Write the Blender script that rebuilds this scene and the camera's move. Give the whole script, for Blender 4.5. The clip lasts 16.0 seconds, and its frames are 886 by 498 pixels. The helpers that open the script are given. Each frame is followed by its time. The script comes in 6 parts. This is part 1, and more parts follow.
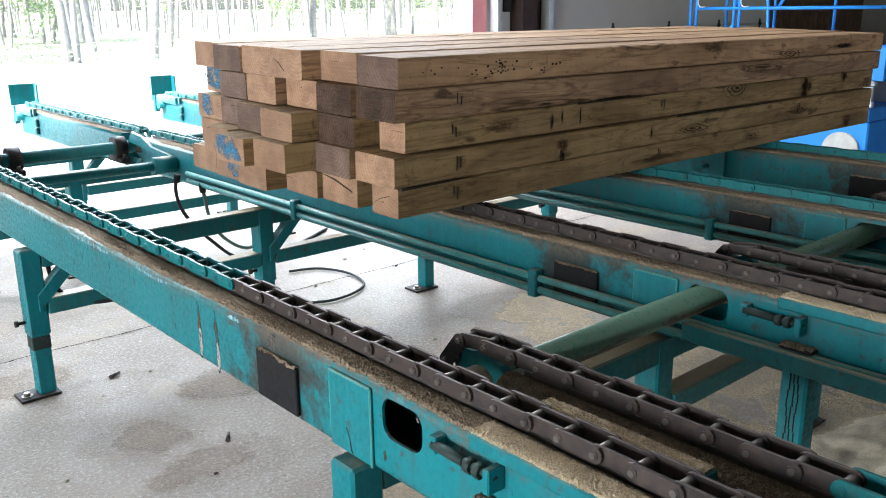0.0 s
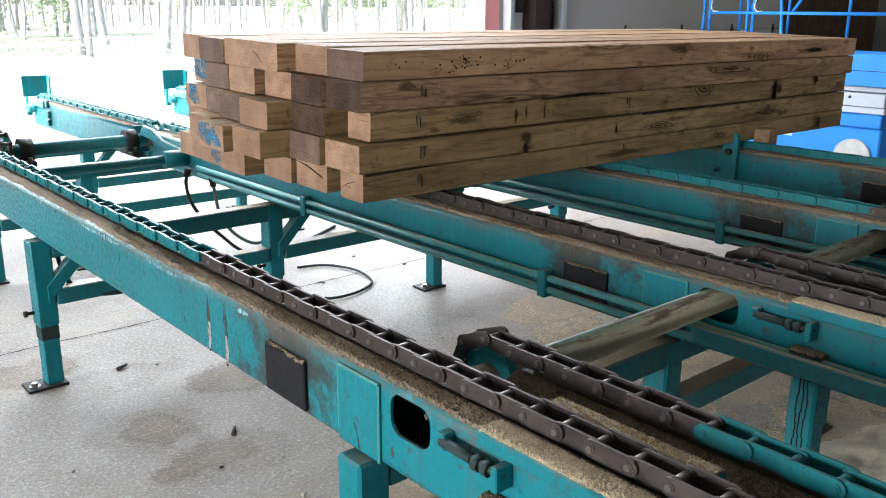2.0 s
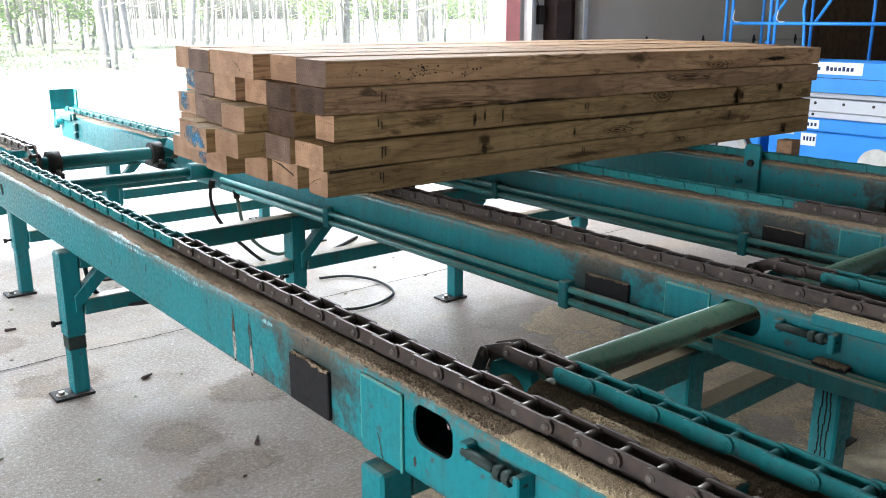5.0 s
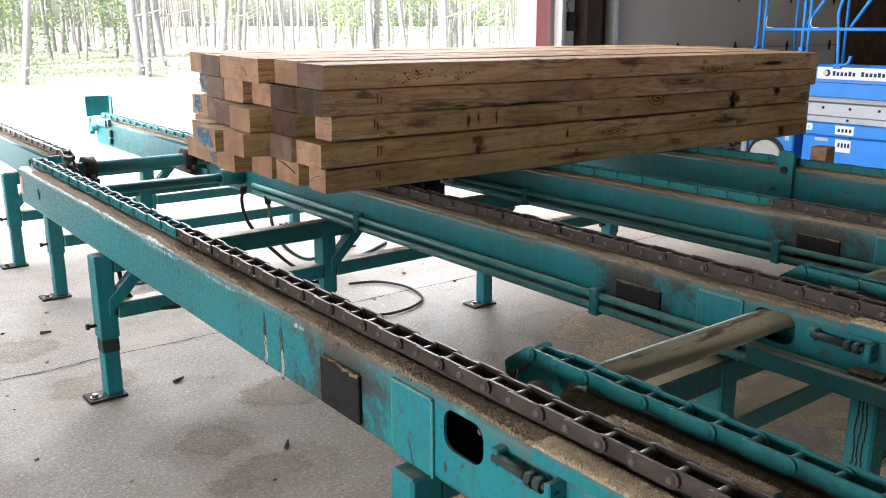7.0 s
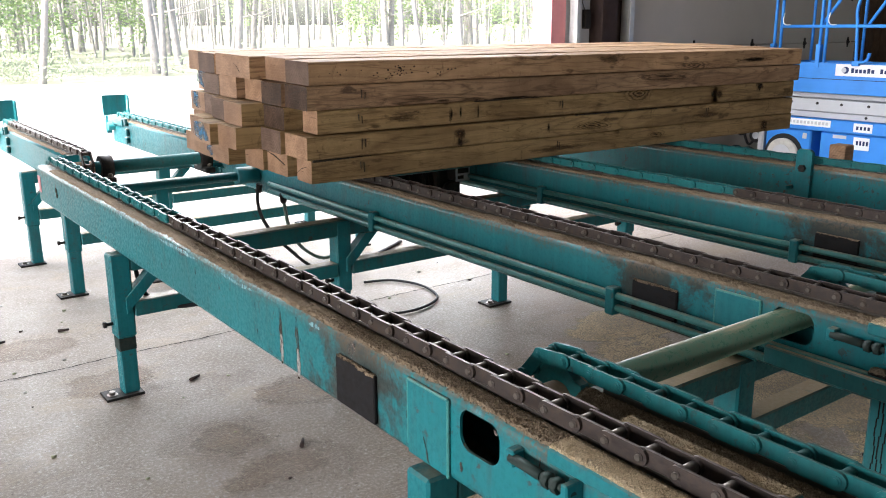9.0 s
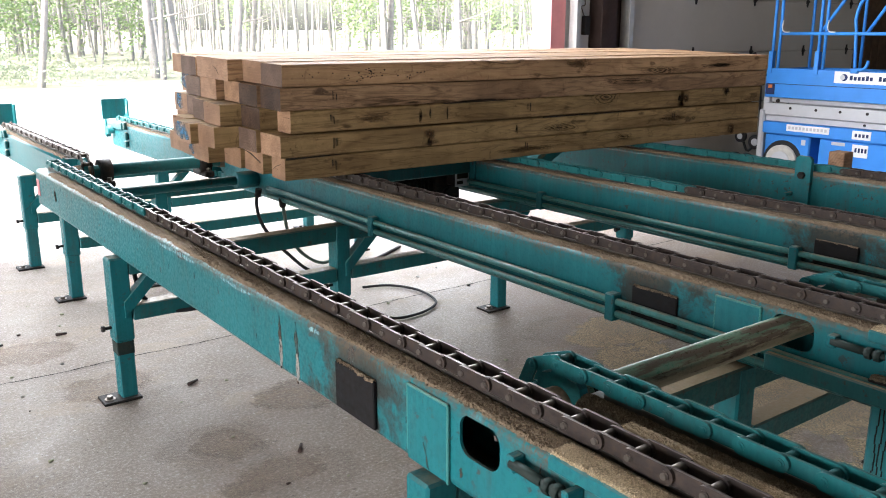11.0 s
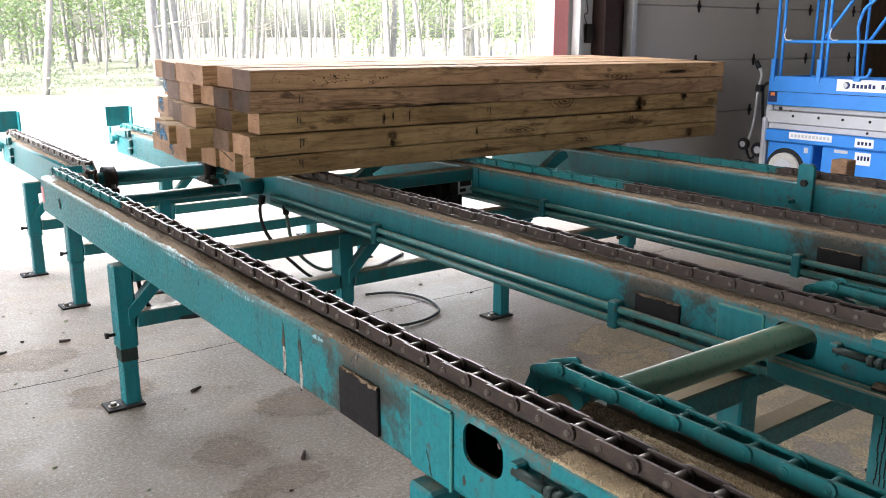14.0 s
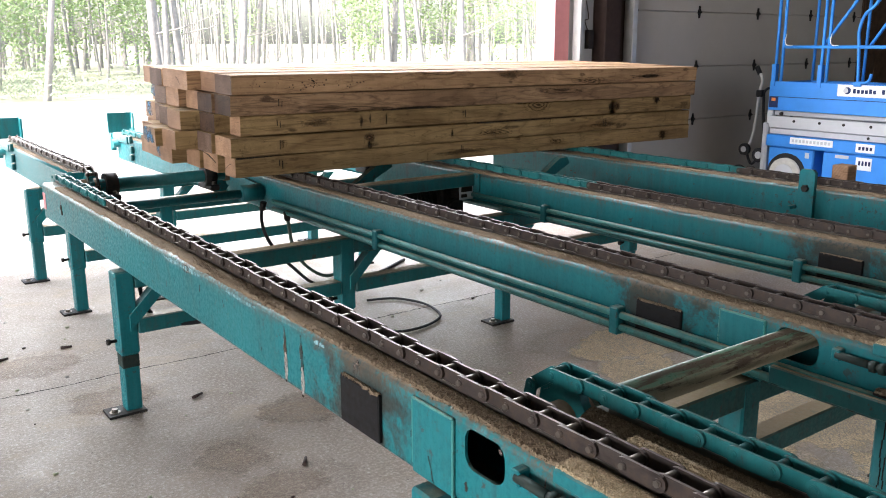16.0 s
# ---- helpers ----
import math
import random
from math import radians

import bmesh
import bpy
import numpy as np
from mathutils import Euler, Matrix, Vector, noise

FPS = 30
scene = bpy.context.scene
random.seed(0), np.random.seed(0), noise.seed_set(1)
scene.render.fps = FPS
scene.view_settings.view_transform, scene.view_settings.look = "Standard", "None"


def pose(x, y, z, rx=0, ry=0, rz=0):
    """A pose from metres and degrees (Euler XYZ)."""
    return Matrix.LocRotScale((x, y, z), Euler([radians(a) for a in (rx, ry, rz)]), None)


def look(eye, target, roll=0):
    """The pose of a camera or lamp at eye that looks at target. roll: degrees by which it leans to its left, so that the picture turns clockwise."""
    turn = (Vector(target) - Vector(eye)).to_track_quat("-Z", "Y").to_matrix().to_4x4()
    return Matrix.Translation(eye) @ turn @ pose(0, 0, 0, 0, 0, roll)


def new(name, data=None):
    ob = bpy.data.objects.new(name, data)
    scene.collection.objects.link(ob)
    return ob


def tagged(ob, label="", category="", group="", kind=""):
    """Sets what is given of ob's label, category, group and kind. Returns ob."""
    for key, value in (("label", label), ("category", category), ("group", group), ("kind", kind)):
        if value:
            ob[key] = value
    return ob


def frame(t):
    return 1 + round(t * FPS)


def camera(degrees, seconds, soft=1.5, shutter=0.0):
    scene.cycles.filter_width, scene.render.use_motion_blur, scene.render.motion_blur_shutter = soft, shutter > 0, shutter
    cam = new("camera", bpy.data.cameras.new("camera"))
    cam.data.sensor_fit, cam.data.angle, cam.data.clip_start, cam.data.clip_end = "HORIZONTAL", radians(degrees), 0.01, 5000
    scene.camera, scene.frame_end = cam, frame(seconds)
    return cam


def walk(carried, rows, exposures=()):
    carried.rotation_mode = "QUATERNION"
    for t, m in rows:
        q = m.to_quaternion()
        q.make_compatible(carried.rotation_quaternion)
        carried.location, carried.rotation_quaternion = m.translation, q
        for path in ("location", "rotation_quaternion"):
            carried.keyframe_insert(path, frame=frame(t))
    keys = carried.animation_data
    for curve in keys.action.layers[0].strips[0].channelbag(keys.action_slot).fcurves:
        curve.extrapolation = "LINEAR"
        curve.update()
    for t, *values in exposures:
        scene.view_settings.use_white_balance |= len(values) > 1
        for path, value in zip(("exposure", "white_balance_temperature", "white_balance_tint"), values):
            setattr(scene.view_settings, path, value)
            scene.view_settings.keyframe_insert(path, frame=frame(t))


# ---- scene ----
cam = camera(54.4, 16.0, soft=1.0)
PATH = [
    (0, (-0.968, -1.298, 1.515), (0.299, 0.152, 0.977), -0.6),
    (0.5, (-0.969, -1.292, 1.512), (0.301, 0.157, 0.975), -0.3),
    (1, (-0.969, -1.288, 1.51), (0.297, 0.162, 0.97), -0.0),
    (1.5, (-0.972, -1.291, 1.51), (0.29, 0.164, 0.972), 0.2),
    (2, (-0.974, -1.291, 1.508), (0.281, 0.17, 0.97), 0.4),
    (2.5, (-0.975, -1.291, 1.509), (0.276, 0.173, 0.97), 0.4),
    (3, (-0.975, -1.288, 1.509), (0.272, 0.18, 0.972), 0.3),
    (3.5, (-0.974, -1.291, 1.51), (0.269, 0.182, 0.978), 0.0),
    (4, (-0.98, -1.297, 1.512), (0.259, 0.182, 0.986), 0.1),
    (6.5, (-0.995, -1.305, 1.516), (0.194, 0.224, 1.017), -0.2),
    (7, (-0.997, -1.301, 1.513), (0.177, 0.239, 1.014), -0.1),
    (7.5, (-0.995, -1.297, 1.512), (0.163, 0.254, 1.01), -0.1),
    (8, (-0.996, -1.293, 1.511), (0.152, 0.265, 1.007), -0.1),
    (8.5, (-0.996, -1.294, 1.512), (0.147, 0.267, 1.008), -0.2),
    (9, (-0.996, -1.294, 1.514), (0.151, 0.266, 1.011), -0.3),
    (11.5, (-1.0, -1.287, 1.512), (0.153, 0.273, 1.023), 0.0),
    (12, (-1.002, -1.289, 1.516), (0.152, 0.269, 1.028), -0.2),
    (12.5, (-1.0, -1.291, 1.513), (0.154, 0.27, 1.03), -0.2),
    (13, (-1.002, -1.289, 1.514), (0.15, 0.272, 1.032), -0.1),
    (13.5, (-1.003, -1.293, 1.517), (0.148, 0.271, 1.037), -0.1),
    (14, (-1.004, -1.293, 1.516), (0.146, 0.274, 1.041), -0.0),
    (14.5, (-1.006, -1.295, 1.517), (0.144, 0.273, 1.046), -0.2),
    (15, (-1.003, -1.295, 1.519), (0.147, 0.273, 1.051), -0.3),
    (15.5, (-1.005, -1.295, 1.518), (0.145, 0.274, 1.053), -0.2),
    (16, (-1.005, -1.293, 1.517), (0.144, 0.277, 1.055), -0.1),
]
walk(cam, [(t, look(eye, target, roll)) for t, eye, target, roll in PATH],
     exposures=[(0, 2.13, 5980, 7), (4, 2.13, 5980, 7), (7, 1.86, 6450, 12), (16, 1.86, 6500, 13)])

# ---- light and world ----
world = bpy.data.worlds.new("sky")
scene.world = world
world.use_nodes = True
wn = world.node_tree
sky = wn.nodes.new("ShaderNodeTexSky")
sky.sky_type = "NISHITA"
sky.sun_disc = False
sky.sun_elevation, sky.sun_rotation = radians(45), radians(263)
sky.air_density, sky.dust_density, sky.ozone_density = 1.0, 3.0, 1.0
wn.links.new(sky.outputs[0], wn.nodes["Background"].inputs[0])
wn.nodes["Background"].inputs[1].default_value = 0.15
sun = new("sun", bpy.data.lights.new("sun", "SUN"))
sun.data.energy, sun.data.angle, sun.data.color = 4.5, radians(3), (1.0, 0.96, 0.9)
sun.matrix_world = look((-12, -1.5, 12), (0, 0, 0))


def bay_fill_light(name, m, sx, sy, watts):
    """Area light at the open north bay; also serves as added fill."""
    ob = new(name, bpy.data.lights.new(name, "AREA"))
    ob.data.shape, ob.data.size, ob.data.size_y, ob.data.energy = "RECTANGLE", sx, sy, watts
    ob.data.color = (0.95, 0.98, 1.0)
    ob.matrix_world = m
    return ob


bay_fill_light("bay_fill_light", look((2.38, 5.6, 2.45), (2.0, 0, 0.2)), 5.8, 3.7, 235)
# Added fill at an unseen west opening, brightening faces turned that way.
bay_fill_light("bay_fill_light", look((-8.9, -0.2, 1.6), (0, -0.4, 0.6)), 7.6, 2.9, 320)
# Added weak fill at an invented south opening, for the closed door.
bay_fill_light("bay_fill_light", look((8.4, -7.9, 2.2), (8.0, 0, 1.2)), 4.2, 4.0, 5)

# ---- materials ----


def mat(name, gloss=0.15):
    m = bpy.data.materials.new(name)
    m.use_nodes = True
    nt = m.node_tree
    nt.nodes["Principled BSDF"].inputs["Specular IOR Level"].default_value = gloss
    return m, nt, nt.nodes["Principled BSDF"]


def node(nt, kind, **ins):
    n = nt.nodes.new(kind)
    for k, v in ins.items():
        n.inputs[k.replace("_", " ")].default_value = v
    return n


def coords(nt, source="Object", scale=(1, 1, 1), turn=(0, 0, 0)):
    tc = nt.nodes.new("ShaderNodeTexCoord")
    mp = nt.nodes.new("ShaderNodeMapping")
    mp.inputs["Scale"].default_value = scale
    mp.inputs["Rotation"].default_value = turn
    nt.links.new(tc.outputs[source], mp.inputs["Vector"])
    return mp.outputs[0]


def world_coords(nt, scale=(1, 1, 1)):
    g = nt.nodes.new("ShaderNodeNewGeometry")
    mp = nt.nodes.new("ShaderNodeMapping")
    mp.inputs["Scale"].default_value = scale
    nt.links.new(g.outputs["Position"], mp.inputs["Vector"])
    return mp.outputs[0]


def own_coords(nt, scale=(1, 1, 1)):
    """The object's own space, shifted by its random number: the pattern rides on what moves."""
    o = nt.nodes.new("ShaderNodeObjectInfo")
    tc = nt.nodes.new("ShaderNodeTexCoord")
    off = nt.nodes.new("ShaderNodeVectorMath")
    off.operation = "MULTIPLY_ADD"
    comb = nt.nodes.new("ShaderNodeCombineXYZ")
    for i in range(3):
        nt.links.new(o.outputs["Random"], comb.inputs[i])
    nt.links.new(comb.outputs[0], off.inputs[0])
    off.inputs[1].default_value = (23.0, 41.0, 17.0)
    nt.links.new(tc.outputs["Object"], off.inputs[2])
    mp = nt.nodes.new("ShaderNodeMapping")
    mp.inputs["Scale"].default_value = scale
    nt.links.new(off.outputs[0], mp.inputs["Vector"])
    return mp.outputs[0]


def noise_tex(nt, vec, scale, detail=4, rough=0.55, distort=0.0):
    n = node(nt, "ShaderNodeTexNoise", Scale=scale, Detail=detail, Roughness=rough, Distortion=distort)
    nt.links.new(vec, n.inputs["Vector"])
    return n.outputs["Fac"]


def ramp(nt, fac, stops):
    r = nt.nodes.new("ShaderNodeValToRGB")
    e = r.color_ramp.elements
    while len(e) < len(stops):
        e.new(0.5)
    for el, (p, c) in zip(e, stops):
        el.position = p
        el.color = (*c, 1) if len(c) == 3 else c
    nt.links.new(fac, r.inputs[0])
    return r.outputs[0]


def grey(v):
    return (v, v, v)


def mix(nt, fac, a, b):
    m = nt.nodes.new("ShaderNodeMix")
    m.data_type = "RGBA"
    for sock, v in ((m.inputs[0], fac), (m.inputs[6], a), (m.inputs[7], b)):
        if hasattr(v, "is_linked"):
            nt.links.new(v, sock)
        else:
            sock.default_value = v if not isinstance(v, tuple) or len(v) == 4 else (*v, 1)
    return m.outputs[2]


def mul(nt, a, b):
    m = nt.nodes.new("ShaderNodeMath")
    m.operation = "MULTIPLY"
    for sock, v in ((m.inputs[0], a), (m.inputs[1], b)):
        if hasattr(v, "is_linked"):
            nt.links.new(v, sock)
        else:
            sock.default_value = v
    return m.outputs[0]


def bump(nt, bsdf, height, strength=0.3, dist=0.002):
    b = node(nt, "ShaderNodeBump", Strength=strength, Distance=dist)
    nt.links.new(height, b.inputs["Height"])
    nt.links.new(b.outputs[0], bsdf.inputs["Normal"])


def up_mask(nt, lo, hi):
    """1 on faces that look up: for settled dust and the steel's painted sheen."""
    g = nt.nodes.new("ShaderNodeNewGeometry")
    s = nt.nodes.new("ShaderNodeSeparateXYZ")
    nt.links.new(g.outputs["Normal"], s.inputs[0])
    return ramp(nt, s.outputs["Z"], [(lo, grey(0)), (hi, grey(1))])


def make_paint(name, colour, wear=0.5, rust=0.35, dust=0.55, rough=0.42, scorch=None, edge=0.0, where_from=world_coords):
    m, nt, b = mat(name, 0.5 if rough < 0.3 else 0.3)
    v = where_from(nt)
    streak = noise_tex(nt, where_from(nt, (9, 9, 0.9)), 3.0, 5, 0.6)
    lines = noise_tex(nt, where_from(nt, (34, 34, 1.6)), 3.0, 4, 0.6)
    fine = noise_tex(nt, v, 70, 6, 0.75)
    big = noise_tex(nt, v, 2.2, 6, 0.65)
    c = mix(nt, ramp(nt, big, [(0.38, grey(0)), (0.62, grey(1))]), colour, tuple(x * 0.8 for x in colour))
    pale = tuple(min(1, x * 1.3 + 0.03) for x in colour)
    c = mix(nt, mul(nt, ramp(nt, streak, [(0.5, grey(0)), (0.68, grey(1))]), 0.2), c, pale)
    c = mix(nt, mul(nt, ramp(nt, lines, [(0.46, grey(0)), (0.64, grey(1))]), 0.16), c, tuple(x * 0.45 for x in colour))
    c = mix(nt, mul(nt, ramp(nt, fine, [(0.50, grey(0)), (0.60, grey(1))]), 0.16), c, tuple(x * 0.4 + 0.01 for x in colour))
    grime = ramp(nt, noise_tex(nt, where_from(nt, (6, 6, 1.4)), 2.3, 6, 0.7), [(0.52, grey(0)), (0.7, grey(1))])
    c = mix(nt, mul(nt, grime, rust), c, (0.05, 0.038, 0.027))
    chip = ramp(nt, noise_tex(nt, v, 30, 7, 0.72, 0.3), [(0.585, grey(0)), (0.605, grey(1))])
    where = ramp(nt, noise_tex(nt, v, 5, 3, 0.6), [(0.47, grey(0.1)), (0.6, grey(1))])
    c = mix(nt, mul(nt, mul(nt, chip, where), min(1.0, wear * 1.4)), c, (0.05, 0.035, 0.028))
    if edge:
        g = nt.nodes.new("ShaderNodeNewGeometry")
        sp = nt.nodes.new("ShaderNodeSeparateXYZ")
        nt.links.new(g.outputs["Normal"], sp.inputs[0])
        rim = ramp(nt, sp.outputs["Z"], [(0.15, grey(0)), (0.35, grey(1)), (0.8, grey(1)), (0.97, grey(0))])
        worn = ramp(nt, noise_tex(nt, where_from(nt, (3, 1, 3)), 7, 6, 0.7), [(0.56, grey(0)), (0.63, grey(1))])
        c = mix(nt, mul(nt, mul(nt, rim, worn), edge), c, (0.16, 0.31, 0.34))
    if scorch is not None:
        g2 = nt.nodes.new("ShaderNodeNewGeometry")
        s2 = nt.nodes.new("ShaderNodeSeparateXYZ")
        nt.links.new(g2.outputs["Position"], s2.inputs[0])
        near = nt.nodes.new("ShaderNodeMath")
        near.operation = "SUBTRACT"
        nt.links.new(s2.outputs["Y"], near.inputs[0])
        near.inputs[1].default_value = scorch
        ab = nt.nodes.new("ShaderNodeMath")
        ab.operation = "ABSOLUTE"
        nt.links.new(near.outputs[0], ab.inputs[0])
        ragged = nt.nodes.new("ShaderNodeMath")
        ragged.operation = "ADD"
        nt.links.new(ab.outputs[0], ragged.inputs[0])
        nt.links.new(mul(nt, noise_tex(nt, v, 11, 7, 0.75, 0.4), 1.0), ragged.inputs[1])
        soot = ramp(nt, ragged.outputs[0], [(0.58, grey(1)), (0.66, grey(0.55)), (0.72, grey(0))])
        c = mix(nt, mul(nt, soot, 0.85), c, (0.028, 0.019, 0.014))
        s3 = nt.nodes.new("ShaderNodeSeparateXYZ")
        nt.links.new(g2.outputs["Position"], s3.inputs[0])
        crumb = noise_tex(nt, v, 70, 5, 0.7)
        drift = noise_tex(nt, where_from(nt, (1, 1, 0.3)), 7, 4, 0.6)
        level = nt.nodes.new("ShaderNodeMath")
        level.operation = "MULTIPLY_ADD"
        nt.links.new(drift, level.inputs[0])
        level.inputs[1].default_value = 0.09
        nt.links.new(s3.outputs["Z"], level.inputs[2])
        high = ramp(nt, level.outputs[0], [(0.772, grey(0)), (0.815, grey(1))])
        c = mix(nt, mul(nt, mul(nt, high, ramp(nt, crumb, [(0.42, grey(0)), (0.54, grey(1))])), 0.85), c, (0.10, 0.075, 0.052))
        low = ramp(nt, level.outputs[0], [(0.605, grey(1)), (0.632, grey(0))])
        c = mix(nt, mul(nt, mul(nt, low, ramp(nt, crumb, [(0.40, grey(0)), (0.55, grey(1))])), 0.75), c, (0.045, 0.03, 0.024))
    settled = mul(nt, up_mask(nt, 0.6, 0.95), ramp(nt, noise_tex(nt, v, 14, 6, 0.75), [(0.22 if dust > 0.9 else 0.36, grey(0)), (0.4 if dust > 0.9 else 0.56, grey(1))]))
    c = mix(nt, mul(nt, settled, dust), c, (0.29, 0.215, 0.135))
    nt.links.new(c, b.inputs["Base Color"])
    nt.links.new(ramp(nt, fine, [(0.4, grey(rough - 0.1)), (0.62, grey(rough + 0.25))]), b.inputs["Roughness"])
    bump(nt, b, fine, 0.09, 0.002)
    return m


def make_steel(name, colour, rough=0.5, metal=0.75, rusty=0.5):
    m, nt, b = mat(name)
    o = nt.nodes.new("ShaderNodeObjectInfo")
    n = noise_tex(nt, own_coords(nt), 45, 5, 0.65)
    c = mix(nt, mul(nt, ramp(nt, n, [(0.42, grey(0)), (0.7, grey(1))]), rusty), colour, (0.11, 0.07, 0.045))
    c = mix(nt, mul(nt, o.outputs["Random"], 0.45), c, tuple(x * 1.6 for x in colour))
    smear = noise_tex(nt, own_coords(nt, (1, 0.35, 1)), 28, 5, 0.7)
    c = mix(nt, mul(nt, ramp(nt, smear, [(0.5, grey(0)), (0.66, grey(1))]), 0.55), c, tuple(x * 0.45 for x in colour))
    # Worn top faces, lightened further as a painted reflection of the bright bay.
    worn_sheen = mul(nt, up_mask(nt, 0.75, 0.98), ramp(nt, smear, [(0.36, grey(0.25)), (0.56, grey(1))]))
    c = mix(nt, mul(nt, worn_sheen, 0.6), c, tuple(min(0.6, x * 5 + 0.03) for x in colour))
    nt.links.new(c, b.inputs["Base Color"])
    b.inputs["Metallic"].default_value = metal
    nt.links.new(ramp(nt, n, [(0.3, grey(rough - 0.1)), (0.8, grey(rough + 0.25))]), b.inputs["Roughness"])
    bump(nt, b, n, 0.2, 0.001)
    return m


def make_sawdust(name, colour, scale=420):
    m, nt, b = mat(name)
    v = world_coords(nt)
    g = noise_tex(nt, v, scale, 2, 0.6)
    l = noise_tex(nt, v, 30, 6, 0.75)
    isl = nt.nodes.new("ShaderNodeNewGeometry").outputs["Random Per Island"]
    c = mix(nt, ramp(nt, l, [(0.4, grey(0)), (0.6, grey(1))]), colour, tuple(x * 0.6 for x in colour))
    c = mix(nt, ramp(nt, g, [(0.45, grey(0)), (0.62, grey(0.8))]), c, tuple(min(1, x * 1.8) for x in colour))
    c = mix(nt, ramp(nt, isl, [(0.0, grey(0.5)), (0.4, grey(0)), (1.0, grey(0))]), c, tuple(x * 0.35 for x in colour))
    c = mix(nt, ramp(nt, isl, [(0.6, grey(0)), (1.0, grey(0.4))]), c, tuple(min(1, x * 1.7) for x in colour))
    nt.links.new(c, b.inputs["Base Color"])
    b.inputs["Roughness"].default_value = 0.95
    bump(nt, b, g, 0.6, 0.002)
    return m


def make_concrete(name):
    m, nt, b = mat(name, 0.22)
    v = world_coords(nt)
    big = noise_tex(nt, v, 0.8, 8, 0.62, 0.5)
    mid = noise_tex(nt, v, 6, 8, 0.72, 0.2)
    fine = noise_tex(nt, v, 70, 8, 0.85)
    c = ramp(nt, big, [(0.36, (0.225, 0.18, 0.152)), (0.5, (0.275, 0.228, 0.196)), (0.64, (0.315, 0.268, 0.235))])
    c = mix(nt, mul(nt, ramp(nt, mid, [(0.47, grey(0)), (0.62, grey(1))]), 0.42), c, (0.25, 0.205, 0.165))
    c = mix(nt, mul(nt, ramp(nt, fine, [(0.40, grey(1)), (0.50, grey(0))]), 0.5), c, (0.19, 0.155, 0.125))
    c = mix(nt, mul(nt, ramp(nt, fine, [(0.51, grey(0)), (0.60, grey(1))]), 0.5), c, (0.60, 0.55, 0.50))
    tan = ramp(nt, noise_tex(nt, world_coords(nt, (1, 1.6, 1)), 1.7, 7, 0.72, 0.4), [(0.53, grey(0)), (0.64, grey(1))])
    c = mix(nt, mul(nt, tan, 0.35), c, (0.38, 0.29, 0.20))
    specks = ramp(nt, noise_tex(nt, v, 48, 2, 0.5), [(0.66, grey(0)), (0.70, grey(1))])
    c = mix(nt, mul(nt, specks, 0.35), c, (0.66, 0.63, 0.58))
    dark = ramp(nt, noise_tex(nt, world_coords(nt, (1, 1.3, 1)), 60, 2, 0.5), [(0.67, grey(0)), (0.71, grey(1))])
    c = mix(nt, mul(nt, dark, 0.7), c, (0.10, 0.085, 0.07))
    nt.links.new(c, b.inputs["Base Color"])
    nt.links.new(ramp(nt, mid, [(0.3, grey(0.45)), (0.7, grey(0.72))]), b.inputs["Roughness"])
    bump(nt, b, fine, 0.22, 0.003)
    return m


def make_stain(name, colour, strength):
    """A soft-edged stain that fades out from the part's own centre."""
    m, nt, b = mat(name)
    tc = nt.nodes.new("ShaderNodeTexCoord")
    ln = nt.nodes.new("ShaderNodeVectorMath")
    ln.operation = "LENGTH"
    nt.links.new(tc.outputs["Object"], ln.inputs[0])
    ad = nt.nodes.new("ShaderNodeMath")
    ad.operation = "ADD"
    nt.links.new(ln.outputs["Value"], ad.inputs[0])
    nt.links.new(mul(nt, noise_tex(nt, world_coords(nt), 4, 6, 0.7), 1.2), ad.inputs[1])
    edge = ramp(nt, mul(nt, ad.outputs[0], 0.55), [(0.3, grey(0.6)), (0.5, grey(0.7)), (0.60, grey(1)), (0.66, grey(0))])
    grain = ramp(nt, noise_tex(nt, world_coords(nt), 140, 4, 0.7), [(0.35, grey(0.2)), (0.65, grey(1))])
    nt.links.new(mul(nt, mul(nt, edge, grain), strength), b.inputs["Alpha"])
    b.inputs["Base Color"].default_value = (*colour, 1)
    b.inputs["Roughness"].default_value = 0.85
    return m


